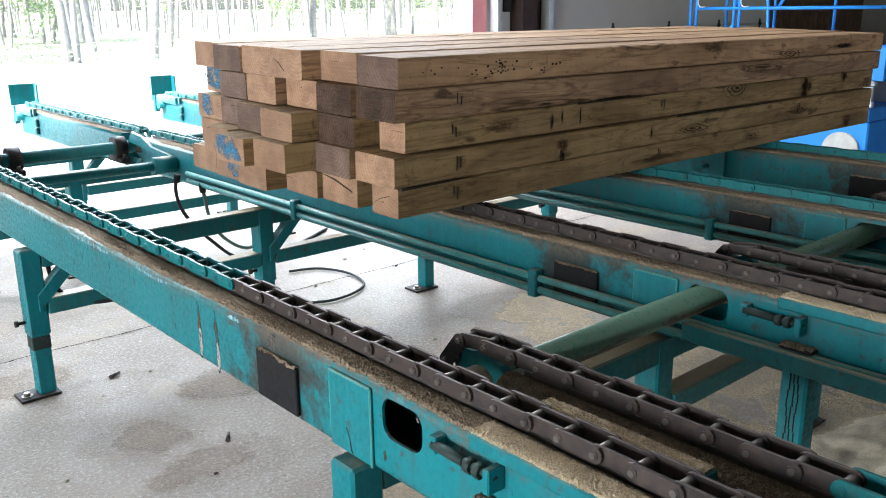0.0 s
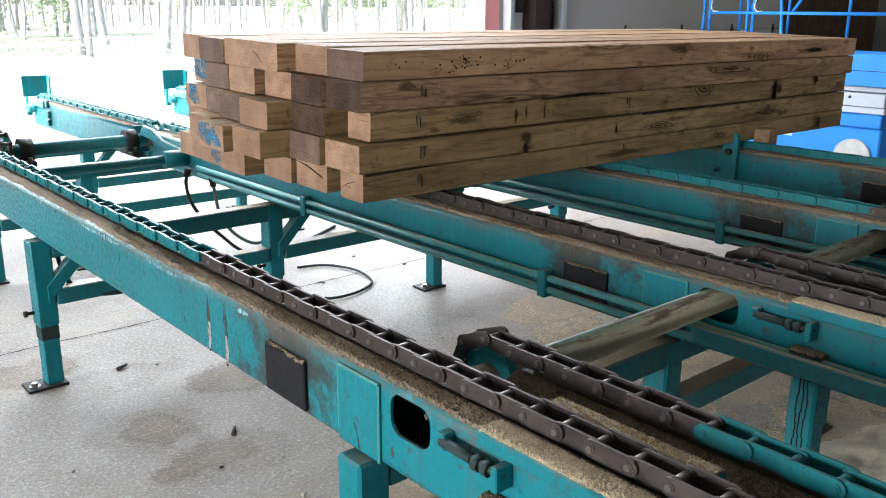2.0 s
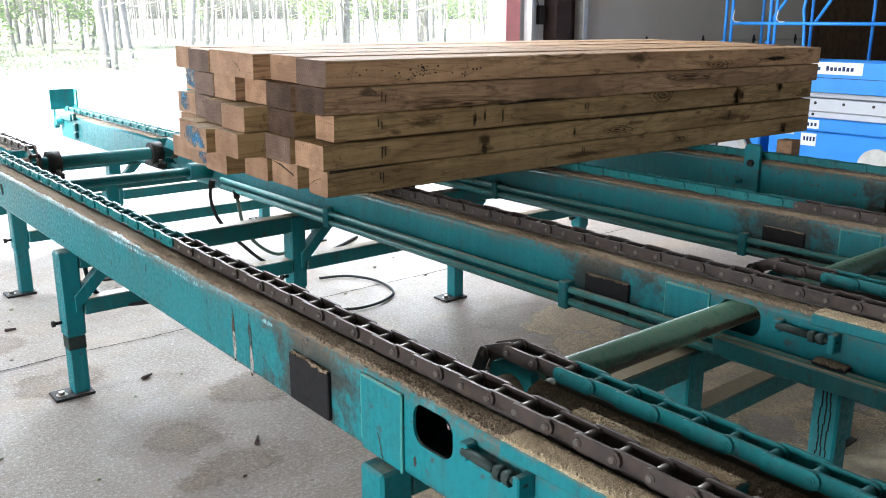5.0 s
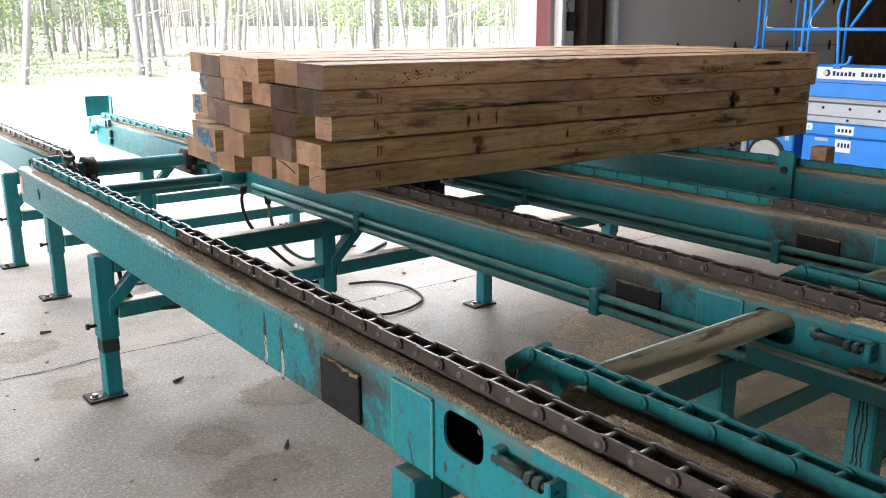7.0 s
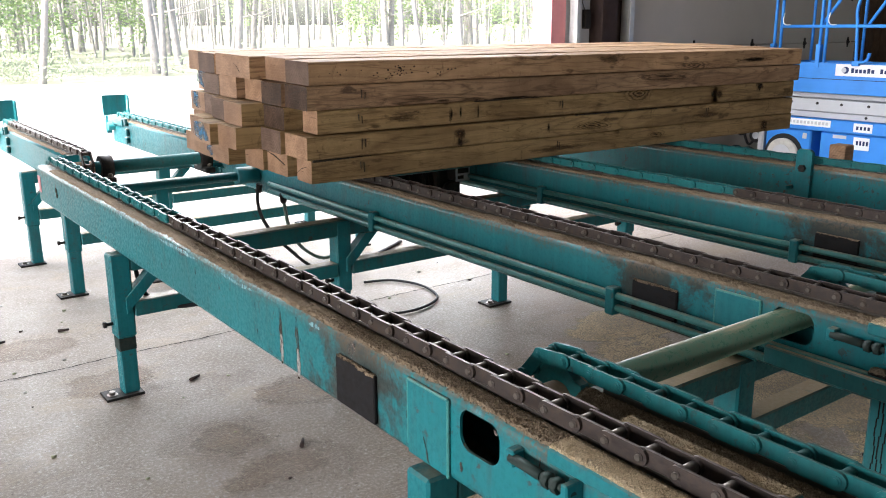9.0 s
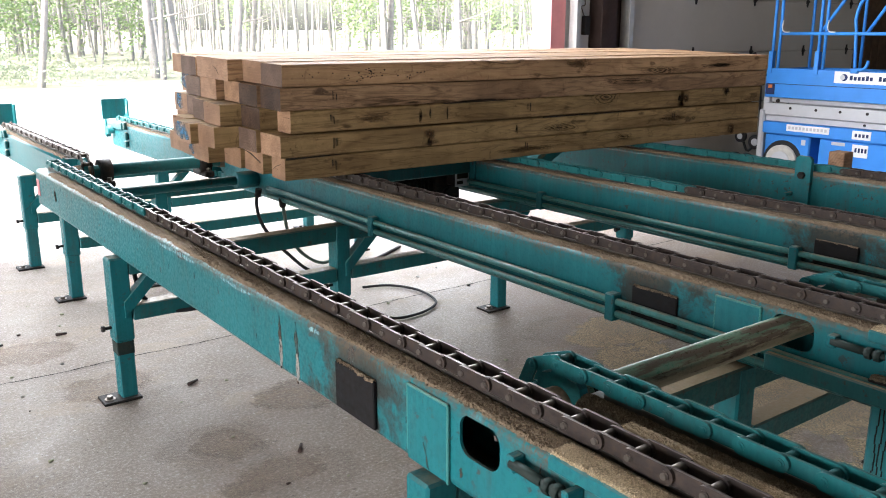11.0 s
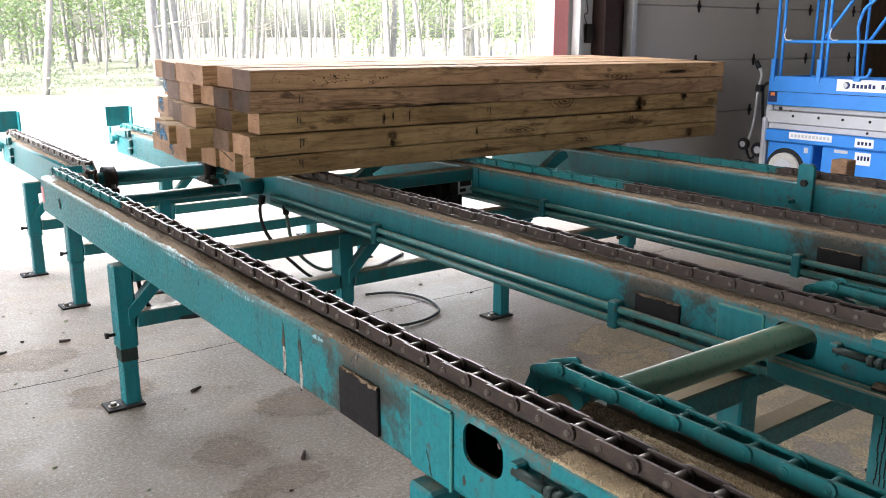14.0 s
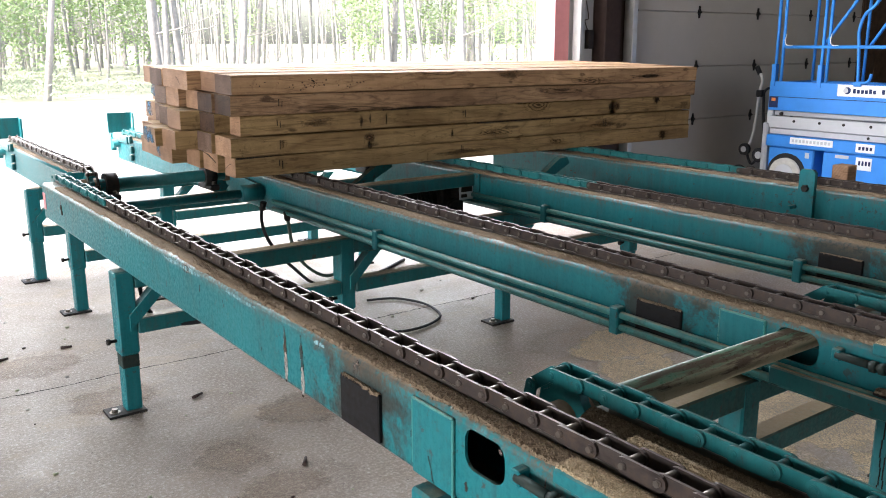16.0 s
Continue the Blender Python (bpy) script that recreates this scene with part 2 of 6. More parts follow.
def make_wood(name, light, dark, band=1.0):
    """Long grain along x in the timber's own space."""
    m, nt, b = mat(name)
    o = nt.nodes.new("ShaderNodeObjectInfo")
    tc = nt.nodes.new("ShaderNodeTexCoord")
    shift = nt.nodes.new("ShaderNodeVectorMath")
    shift.operation = "MULTIPLY_ADD"
    comb = nt.nodes.new("ShaderNodeCombineXYZ")
    for i, k in enumerate((13.0, 7.0, 31.0)):
        nt.links.new(mul(nt, o.outputs["Random"], k), comb.inputs[i])
    nt.links.new(tc.outputs["Object"], shift.inputs[0])
    shift.inputs[1].default_value = (1, 1, 1)
    nt.links.new(comb.outputs[0], shift.inputs[2])

    def scaled(s):
        mp = nt.nodes.new("ShaderNodeMapping")
        mp.inputs["Scale"].default_value = s
        nt.links.new(shift.outputs[0], mp.inputs["Vector"])
        return mp.outputs[0]

    field = noise_tex(nt, scaled((0.55, 2.6, 4.2)), 1.15 * band, 2, 0.45, 0.25)
    pp = nt.nodes.new("ShaderNodeMath")
    pp.operation = "PINGPONG"
    nt.links.new(mul(nt, field, 15.0), pp.inputs[0])
    pp.inputs[1].default_value = 0.5
    broad = noise_tex(nt, scaled((0.8, 4, 7)), 1.6, 3, 0.5)
    knot = ramp(nt, noise_tex(nt, scaled((4.5, 5, 11)), 1.5, 2, 0.4), [(0.66, grey(0)), (0.72, grey(1))])
    fibre = noise_tex(nt, scaled((2.2, 34, 34)), 3.0, 4, 0.6)
    patch = noise_tex(nt, scaled((0.9, 3, 5)), 1.4, 5, 0.6)
    c = mix(nt, ramp(nt, broad, [(0.38, grey(0)), (0.62, grey(1))]), light, tuple(0.55 * p + 0.45 * q for p, q in zip(light, dark)))
    c = mix(nt, mul(nt, ramp(nt, pp.outputs[0], [(0.20, grey(0)), (0.40, grey(0.4)), (0.49, grey(1))]), 0.5), c, tuple(x * 0.85 for x in dark))
    c = mix(nt, mul(nt, knot, 0.8), c, tuple(x * 0.35 for x in dark))
    c = mix(nt, mul(nt, ramp(nt, fibre, [(0.44, grey(0)), (0.62, grey(1))]), 0.14), c, tuple(x * 0.5 for x in dark))
    scuff = noise_tex(nt, scaled((6, 14, 14)), 9.0, 6, 0.75)
    c = mix(nt, mul(nt, ramp(nt, scuff, [(0.52, grey(0)), (0.62, grey(1))]), 0.35), c, tuple(x * 1.15 for x in light))
    c = mix(nt, mul(nt, ramp(nt, patch, [(0.5, grey(0)), (0.62, grey(1))]), 0.4), c, tuple(x * 0.55 for x in light))
    heart = noise_tex(nt, scaled((0.5, 2.2, 3.4)), 1.7, 2, 0.5, 0.9)
    c = mix(nt, mul(nt, ramp(nt, heart, [(0.53, grey(0)), (0.575, grey(1))]), 0.4), c, tuple(x * 1.0 for x in dark))
    sweep = noise_tex(nt, scaled((1.2, 9, 16)), 1.3, 3, 0.5, 1.2)
    c = mix(nt, mul(nt, ramp(nt, sweep, [(0.5, grey(0)), (0.53, grey(1)), (0.56, grey(0))]), 0.55), c, tuple(x * 0.55 for x in dark))
    dirt = noise_tex(nt, scaled((7, 9, 3)), 3.0, 6, 0.75, 0.6)
    c = mix(nt, mul(nt, ramp(nt, dirt, [(0.6, grey(0)), (0.68, grey(1))]), 0.55), c, tuple(x * 0.35 for x in dark))
    saw = nt.nodes.new("ShaderNodeTexWave")
    saw.wave_type, saw.bands_direction = "BANDS", "X"
    saw.inputs["Scale"].default_value, saw.inputs["Distortion"].default_value = 3.2, 2.5
    nt.links.new(scaled((1, 0.25, 0.55)), saw.inputs["Vector"])
    c = mix(nt, mul(nt, saw.outputs["Fac"], 0.08), c, tuple(x * 0.5 for x in dark))
    c = mix(nt, mul(nt, o.outputs["Random"], 0.2), c, tuple(x * 0.6 for x in dark))
    nt.links.new(c, b.inputs["Base Color"])
    b.inputs["Roughness"].default_value = 0.78
    bump(nt, b, fibre, 0.15, 0.002)
    return m


def make_endgrain(name, light, dark):
    m, nt, b = mat(name)
    o = nt.nodes.new("ShaderNodeObjectInfo")
    tc = nt.nodes.new("ShaderNodeTexCoord")
    add = nt.nodes.new("ShaderNodeVectorMath")
    comb = nt.nodes.new("ShaderNodeCombineXYZ")
    nt.links.new(mul(nt, o.outputs["Random"], 0.16), comb.inputs[1])
    nt.links.new(mul(nt, o.outputs["Random"], -0.11), comb.inputs[2])
    nt.links.new(tc.outputs["Object"], add.inputs[0])
    nt.links.new(comb.outputs[0], add.inputs[1])
    r = nt.nodes.new("ShaderNodeTexWave")
    r.wave_type, r.rings_direction = "RINGS", "X"
    for k, val in (("Scale", 22.0), ("Distortion", 2.2), ("Detail", 2.0), ("Detail Scale", 1.5)):
        r.inputs[k].default_value = val
    nt.links.new(add.outputs[0], r.inputs["Vector"])
    n = noise_tex(nt, add.outputs[0], 20, 7, 0.75)
    f = noise_tex(nt, add.outputs[0], 260, 3, 0.6)
    big = noise_tex(nt, own_coords(nt, (1, 1, 1)), 9, 3, 0.5)

    def turned(angle, sc):
        mp = nt.nodes.new("ShaderNodeMapping")
        mp.inputs["Rotation"].default_value = (angle, 0, 0)
        mp.inputs["Scale"].default_value = sc
        nt.links.new(own_coords(nt), mp.inputs["Vector"])
        return mp.outputs[0]

    saw = noise_tex(nt, turned(0.9, (1, 2, 60)), 5, 3, 0.6)
    check = noise_tex(nt, turned(-0.5, (1, 1.5, 16)), 6, 4, 0.6, 0.6)
    c = mix(nt, mul(nt, r.outputs["Fac"], 0.45), light, dark)
    c = mix(nt, ramp(nt, n, [(0.45, grey(0)), (0.75, grey(0.9))]), c, dark)
    c = mix(nt, mul(nt, ramp(nt, big, [(0.42, grey(0)), (0.6, grey(1))]), 0.6), c, tuple(x * 0.8 for x in dark))
    c = mix(nt, mul(nt, ramp(nt, saw, [(0.5, grey(0)), (0.62, grey(1))]), 0.22), c, tuple(min(1, x * 1.35) for x in light))
    c = mix(nt, mul(nt, ramp(nt, check, [(0.66, grey(0)), (0.69, grey(1))]), 0.85), c, tuple(x * 0.2 for x in dark))
    c = mix(nt, mul(nt, o.outputs["Random"], 0.55), c, tuple(x * 0.75 for x in dark))
    c = mix(nt, mul(nt, f, 0.3), c, tuple(x * 0.5 for x in dark))
    nt.links.new(c, b.inputs["Base Color"])
    b.inputs["Roughness"].default_value = 0.85
    bump(nt, b, f, 0.4, 0.002)
    return m


def make_plain(name, colour, rough=0.6, metal=0.0, vary=0.25, scale=12, where_from=world_coords):
    m, nt, b = mat(name)
    n = noise_tex(nt, where_from(nt), scale, 5, 0.6)
    c = mix(nt, ramp(nt, n, [(0.35, grey(0)), (0.7, grey(1))]), colour, tuple(x * (1 - vary) for x in colour))
    nt.links.new(c, b.inputs["Base Color"])
    b.inputs["Roughness"].default_value, b.inputs["Metallic"].default_value = rough, metal
    return m


def make_shaft(name):
    """A round bar painted green, rusty on one flank and dusty on the far one, about its own x."""
    m, nt, b = mat(name, 0.5)
    tc = nt.nodes.new("ShaderNodeTexCoord")

    def flank(y, z):
        d = nt.nodes.new("ShaderNodeVectorMath")
        d.operation = "DOT_PRODUCT"
        nt.links.new(tc.outputs["Object"], d.inputs[0])
        d.inputs[1].default_value = (0, y * 7, z * 7)
        s = nt.nodes.new("ShaderNodeMath")
        s.operation = "MULTIPLY_ADD"
        nt.links.new(noise_tex(nt, coords(nt, "Object", (2.5, 20, 20)), 2.0, 6, 0.7), s.inputs[0])
        s.inputs[1].default_value = 0.9
        nt.links.new(d.outputs["Value"], s.inputs[2])
        return s.outputs[0]

    fine = noise_tex(nt, coords(nt), 60, 6, 0.75)
    c = mix(nt, ramp(nt, fine, [(0.42, grey(0)), (0.6, grey(0.7))]), (0.07, 0.15, 0.105), (0.10, 0.13, 0.085))
    c = mix(nt, ramp(nt, flank(0.8, -0.6), [(0.42, grey(0)), (0.62, grey(0.9))]), c, (0.27, 0.225, 0.15))
    c = mix(nt, ramp(nt, flank(-0.6, -0.8), [(0.64, grey(0)), (0.72, grey(0.9))]), c, (0.055, 0.034, 0.024))
    nt.links.new(c, b.inputs["Base Color"])
    nt.links.new(ramp(nt, fine, [(0.4, grey(0.25)), (0.62, grey(0.5))]), b.inputs["Roughness"])
    return m


TEAL = make_paint("teal_paint", (0.005, 0.140, 0.160))
TEAL_BEAM = make_paint("teal_beam_paint", (0.005, 0.140, 0.160), 0.6, 0.4, 0.55, 0.4, 0.415, 0.35)
TEAL_DUSTY = make_paint("dusty_teal_paint", (0.009, 0.12, 0.13), 0.5, 0.5, 0.95)
TEAL_LINK = make_paint("teal_chain_paint", (0.007, 0.125, 0.132), wear=0.4, rust=0.3, dust=0.1, where_from=own_coords)
TEAL_PIPE = make_paint("pale_teal_paint", (0.05, 0.22, 0.21), wear=0.3, rust=0.5, dust=0.8, rough=0.35)
SHAFT = make_shaft("worn_green_shaft")
ADJUST = make_steel("oily_green_steel", (0.016, 0.027, 0.025), 0.6, 0.0, 0.2)
STEEL = make_steel("dark_oiled_steel", (0.044, 0.036, 0.034), 0.4, 0.35, 0.45)
PIN = make_steel("worn_steel", (0.11, 0.098, 0.088), 0.4, 0.7, 0.4)
BLACK_STEEL = make_steel("blackened_steel", (0.016, 0.0155, 0.016), 0.6, 0.2, 0.25)
HUB = make_plain("dusty_hub", (0.15, 0.115, 0.08), 0.7, 0.0, 0.5, 40, own_coords)
PAD = make_steel("black_pad_steel", (0.008, 0.008, 0.009), 0.75, 0.0, 0.1)
SAWDUST = make_sawdust("brown_sawdust", (0.15, 0.112, 0.076))
SPILL = make_sawdust("spilt_sawdust", (0.46, 0.385, 0.29))
SAWDUST_FRESH = make_sawdust("fresh_sawdust", (0.40, 0.315, 0.21))
CONCRETE = make_concrete("concrete")
WOOD = make_wood("sawn_timber", (0.58, 0.36, 0.20), (0.22, 0.118, 0.060))
WOOD_DARK = make_wood("brown_timber", (0.42, 0.262, 0.15), (0.13, 0.07, 0.04), 1.5)
WOOD_GREEN = make_wood("olive_timber", (0.385, 0.255, 0.122), (0.145, 0.085, 0.037), 0.8)
END_FRESH = make_endgrain("fresh_end_grain", (0.37, 0.225, 0.138), (0.19, 0.108, 0.066))
END_GREY = make_endgrain("weathered_end_grain", (0.19, 0.128, 0.096), (0.08, 0.048, 0.034))
END_DARK = make_endgrain("dark_end_grain", (0.085, 0.05, 0.033), (0.018, 0.010, 0.006))
CRACK = make_plain("dirty_crack", (0.03, 0.025, 0.02), 0.9)
STAIN_TAN = make_stain("tan_floor_stain", (0.31, 0.205, 0.125), 0.4)
SAWDUST_BRIGHT = make_stain("brightening_sawdust", (0.60, 0.475, 0.32), 1.0)
STAIN_DARK = make_stain("grey_floor_stain", (0.15, 0.12, 0.10), 0.17)
BARE = make_plain("bare_primer", (0.34, 0.325, 0.305), 0.7, 0, 0.55, 90)
RUST = make_plain("rust_run", (0.075, 0.042, 0.026), 0.85, 0, 0.4, 60)
SCRAPE = make_plain("scraped_primer", (0.19, 0.15, 0.14), 0.75, 0, 0.5, 80)
SCUFF = make_plain("rubbed_paint", (0.24, 0.42, 0.46), 0.6, 0, 0.3, 50)
BLUE_MARK = make_plain("blue_marking_paint", (0.055, 0.16, 0.25), 0.8, 0, 0.25, 12, own_coords)
for patchy, grain, lo in ((RUST, 45, 0.40), (SCRAPE, 60, 0.42), (BARE, 70, 0.34), (SCUFF, 50, 0.40)):
    bn = patchy.node_tree
    bn.links.new(ramp(bn, noise_tex(bn, world_coords(bn, (1, 1, 0.3)), grain, 5, 0.7), [(lo, grey(0)), (lo + 0.16, grey(0.85))]), bn.nodes["Principled BSDF"].inputs["Alpha"])
bn = BLUE_MARK.node_tree
bn.links.new(ramp(bn, noise_tex(bn, own_coords(bn), 26, 5, 0.7), [(0.40, grey(0)), (0.64, grey(0.8))]), bn.nodes["Principled BSDF"].inputs["Alpha"])
INK = make_plain("black_crayon", (0.03, 0.022, 0.016), 0.8, 0, 0.25, 12, own_coords)


def make_knot(name):
    """A soft-edged dark knot with rings round the part's own centre."""
    mm, nt, b = mat(name)
    tc = nt.nodes.new("ShaderNodeTexCoord")
    ln = nt.nodes.new("ShaderNodeVectorMath")
    ln.operation = "LENGTH"
    mp = nt.nodes.new("ShaderNodeMapping")
    mp.inputs["Scale"].default_value = (1.0, 0.0, 1.35)
    nt.links.new(tc.outputs["Object"], mp.inputs["Vector"])
    nt.links.new(mp.outputs[0], ln.inputs[0])
    wob = mul(nt, noise_tex(nt, coords(nt), 24, 5, 0.7), 0.055)
    ad = nt.nodes.new("ShaderNodeMath")
    ad.operation = "ADD"
    nt.links.new(ln.outputs["Value"], ad.inputs[0])
    nt.links.new(wob, ad.inputs[1])
    nt.links.new(ramp(nt, ad.outputs[0], [(0.018, (0.035, 0.02, 0.012)), (0.03, (0.13, 0.07, 0.035)), (0.04, (0.07, 0.036, 0.018)), (0.06, (0.17, 0.095, 0.045))]), b.inputs["Base Color"])
    nt.links.new(ramp(nt, ad.outputs[0], [(0.026, grey(0.95)), (0.066, grey(0))]), b.inputs["Alpha"])
    b.inputs["Roughness"].default_value = 0.8
    return mm


def make_burl(name):
    """Uneven dark growth rings round the part's own centre, fading outward; the part's scale sets their size."""
    mm, nt, b = mat(name)
    tc = nt.nodes.new("ShaderNodeTexCoord")
    mp = nt.nodes.new("ShaderNodeMapping")
    mp.inputs["Scale"].default_value = (1, 0, 1)
    nt.links.new(tc.outputs["Object"], mp.inputs["Vector"])
    ln = nt.nodes.new("ShaderNodeVectorMath")
    ln.operation = "LENGTH"
    nt.links.new(mp.outputs[0], ln.inputs[0])
    ad = nt.nodes.new("ShaderNodeMath")
    ad.operation = "MULTIPLY_ADD"
    nt.links.new(noise_tex(nt, own_coords(nt), 1.6, 3, 0.5), ad.inputs[0])
    ad.inputs[1].default_value = 1.0
    nt.links.new(ln.outputs["Value"], ad.inputs[2])
    pp = nt.nodes.new("ShaderNodeMath")
    pp.operation = "PINGPONG"
    nt.links.new(mul(nt, ad.outputs[0], 6.0), pp.inputs[0])
    pp.inputs[1].default_value = 0.5
    ring = ramp(nt, pp.outputs[0], [(0.12, grey(0.08)), (0.3, grey(0.35)), (0.46, grey(0.8))])
    fade = ramp(nt, ad.outputs[0], [(0.60, grey(0.6)), (1.25, grey(0))])
    nt.links.new(mul(nt, ring, fade), b.inputs["Alpha"])
    b.inputs["Base Color"].default_value = (0.085, 0.045, 0.022, 1)
    b.inputs["Roughness"].default_value = 0.8
    return mm


def make_blot(name, colour, strength):
    """A ragged dark blot round the part's own centre."""
    mm, nt, b = mat(name)
    tc = nt.nodes.new("ShaderNodeTexCoord")
    mp = nt.nodes.new("ShaderNodeMapping")
    mp.inputs["Scale"].default_value = (1, 0, 1)
    nt.links.new(tc.outputs["Object"], mp.inputs["Vector"])
    ln = nt.nodes.new("ShaderNodeVectorMath")
    ln.operation = "LENGTH"
    nt.links.new(mp.outputs[0], ln.inputs[0])
    ad = nt.nodes.new("ShaderNodeMath")
    ad.operation = "MULTIPLY_ADD"
    nt.links.new(noise_tex(nt, own_coords(nt, (1.6, 1, 1)), 2.6, 6, 0.75), ad.inputs[0])
    ad.inputs[1].default_value = 1.5
    nt.links.new(ln.outputs["Value"], ad.inputs[2])
    nt.links.new(mul(nt, ramp(nt, mul(nt, ad.outputs[0], 0.5), [(0.42, grey(1)), (0.52, grey(0.5)), (0.62, grey(0))]), strength), b.inputs["Alpha"])
    b.inputs["Base Color"].default_value = (*colour, 1)
    b.inputs["Roughness"].default_value = 0.8
    return mm


KNOT = make_knot("dark_knot")
BURL = make_burl("ringed_burl")
BLOT = make_blot("dark_wood_blot", (0.035, 0.02, 0.012), 0.8)
BLOT_PALE = make_blot("brown_wood_blot", (0.13, 0.07, 0.034), 0.4)
RUBBER = make_plain("black_rubber", (0.022, 0.022, 0.024), 0.55)
GREEN_HOSE = make_plain("grey_green_hose", (0.10, 0.15, 0.13), 0.45)
GREEN_TUBE = make_plain("dark_green_tube", (0.012, 0.05, 0.035), 0.45)
RED_STEEL = make_plain("pink_red_door_trim", (0.62, 0.26, 0.28), 0.5, 0, 0.1)
WHITE_STEEL = make_plain("galvanised_track", (0.55, 0.56, 0.56), 0.4, 0.3, 0.15)
BROWN_STEEL = make_plain("dark_brown_column", (0.045, 0.03, 0.027), 0.55)
DOOR_GREY = make_plain("grey_door_skin", (0.46, 0.43, 0.395), 0.55, 0, 0.06, 3)
WALL = make_plain("dim_wall_cladding", (0.13, 0.12, 0.105), 0.8, 0, 0.25, 2)
CEILING = make_plain("ceiling_cladding", (0.13, 0.126, 0.118), 0.85, 0, 0.15, 2)
PLANK = make_plain("dark_brown_planks", (0.09, 0.055, 0.035), 0.8, 0, 0.4, 9)
BLUE = make_plain("blue_machine_paint", (0.045, 0.25, 0.72), 0.35, 0, 0.12, 4)
LIFT_GREY = make_plain("light_grey_machine_paint", (0.50, 0.51, 0.54), 0.45, 0, 0.1, 5)
WHITE = make_plain("white_label", (0.75, 0.76, 0.77), 0.5, 0, 0.05)
NAVY = make_plain("navy_print", (0.02, 0.035, 0.11), 0.5)
TYRE = make_plain("off_white_tyre", (0.55, 0.53, 0.49), 0.7)
ORANGE = make_plain("orange_tag", (0.8, 0.25, 0.08), 0.5)
BARK = make_plain("grey_bark", (0.37, 0.35, 0.34), 0.9, 0, 0.3, 5)
LEAF = make_plain("spring_leaves", (0.30, 0.41, 0.20), 0.7, 0, 0.35, 1.2)
LEAF_PALE = make_plain("pale_spring_leaves", (0.40, 0.46, 0.31), 0.7, 0, 0.3, 1.2)
YARD = make_plain("pale_gravel_yard", (0.52, 0.50, 0.46), 0.9, 0, 0.2, 1.5)
LITTER = make_plain("dry_leaf_litter", (0.40, 0.41, 0.29), 0.9, 0, 0.3, 1.0)

# ---- mesh helpers ----


def box(bm, lo, hi, b=0.004, mi=0):
    """A box with chamfered edges."""
    lo, hi = Vector(lo), Vector(hi)
    b = min(b, *(0.45 * abs(hi[i] - lo[i]) for i in range(3)))
    if b < 0.0004:
        b = 0.0004
    v = {}
    for sx in (0, 1):
        for sy in (0, 1):
            for sz in (0, 1):
                c = Vector((hi.x if sx else lo.x, hi.y if sy else lo.y, hi.z if sz else lo.z))
                inn = Vector((-b if sx else b, -b if sy else b, -b if sz else b))
                for ax in range(3):
                    p = c + inn
                    p[ax] = c[ax]
                    v[sx, sy, sz, ax] = bm.verts.new(p)
    faces = []
    for ax in range(3):
        o1, o2 = (ax + 1) % 3, (ax + 2) % 3
        for s in (0, 1):
            ring = []
            for a, c in ((0, 0), (1, 0), (1, 1), (0, 1)):
                k = [0, 0, 0]
                k[ax], k[o1], k[o2] = s, a, c
                ring.append(v[(*k, ax)])
            faces.append(ring if s else ring[::-1])
        for a in (0, 1):
            for c in (0, 1):
                k0, k1 = [0, 0, 0], [0, 0, 0]
                k0[ax], k1[ax] = 0, 1
                for k in (k0, k1):
                    k[o1], k[o2] = a, c
                ring = [v[(*k0, o1)], v[(*k1, o1)], v[(*k1, o2)], v[(*k0, o2)]]
                faces.append(ring if a == c else ring[::-1])
    for sx in (0, 1):
        for sy in (0, 1):
            for sz in (0, 1):
                ring = [v[sx, sy, sz, 0], v[sx, sy, sz, 1], v[sx, sy, sz, 2]]
                faces.append(ring if (sx + sy + sz) % 2 else ring[::-1])
    for r in faces:
        bm.faces.new(r).material_index = mi


def rod(bm, p0, p1, r, n=14, r1=None, mi=0, caps=True):
    p0, p1 = Vector(p0), Vector(p1)
    r1 = r if r1 is None else r1
    q = (p1 - p0).to_track_quat("Z", "Y")
    a, c = [], []
    for i in range(n):
        d = q @ Vector((math.cos(2 * math.pi * i / n), math.sin(2 * math.pi * i / n), 0))
        a.append(bm.verts.new(p0 + d * r))
        c.append(bm.verts.new(p1 + d * r1))
    for i in range(n):
        f = bm.faces.new((a[i], a[(i + 1) % n], c[(i + 1) % n], c[i]))
        f.smooth, f.material_index = True, mi
    if caps:
        bm.faces.new(a[::-1]).material_index = mi
        bm.faces.new(c).material_index = mi


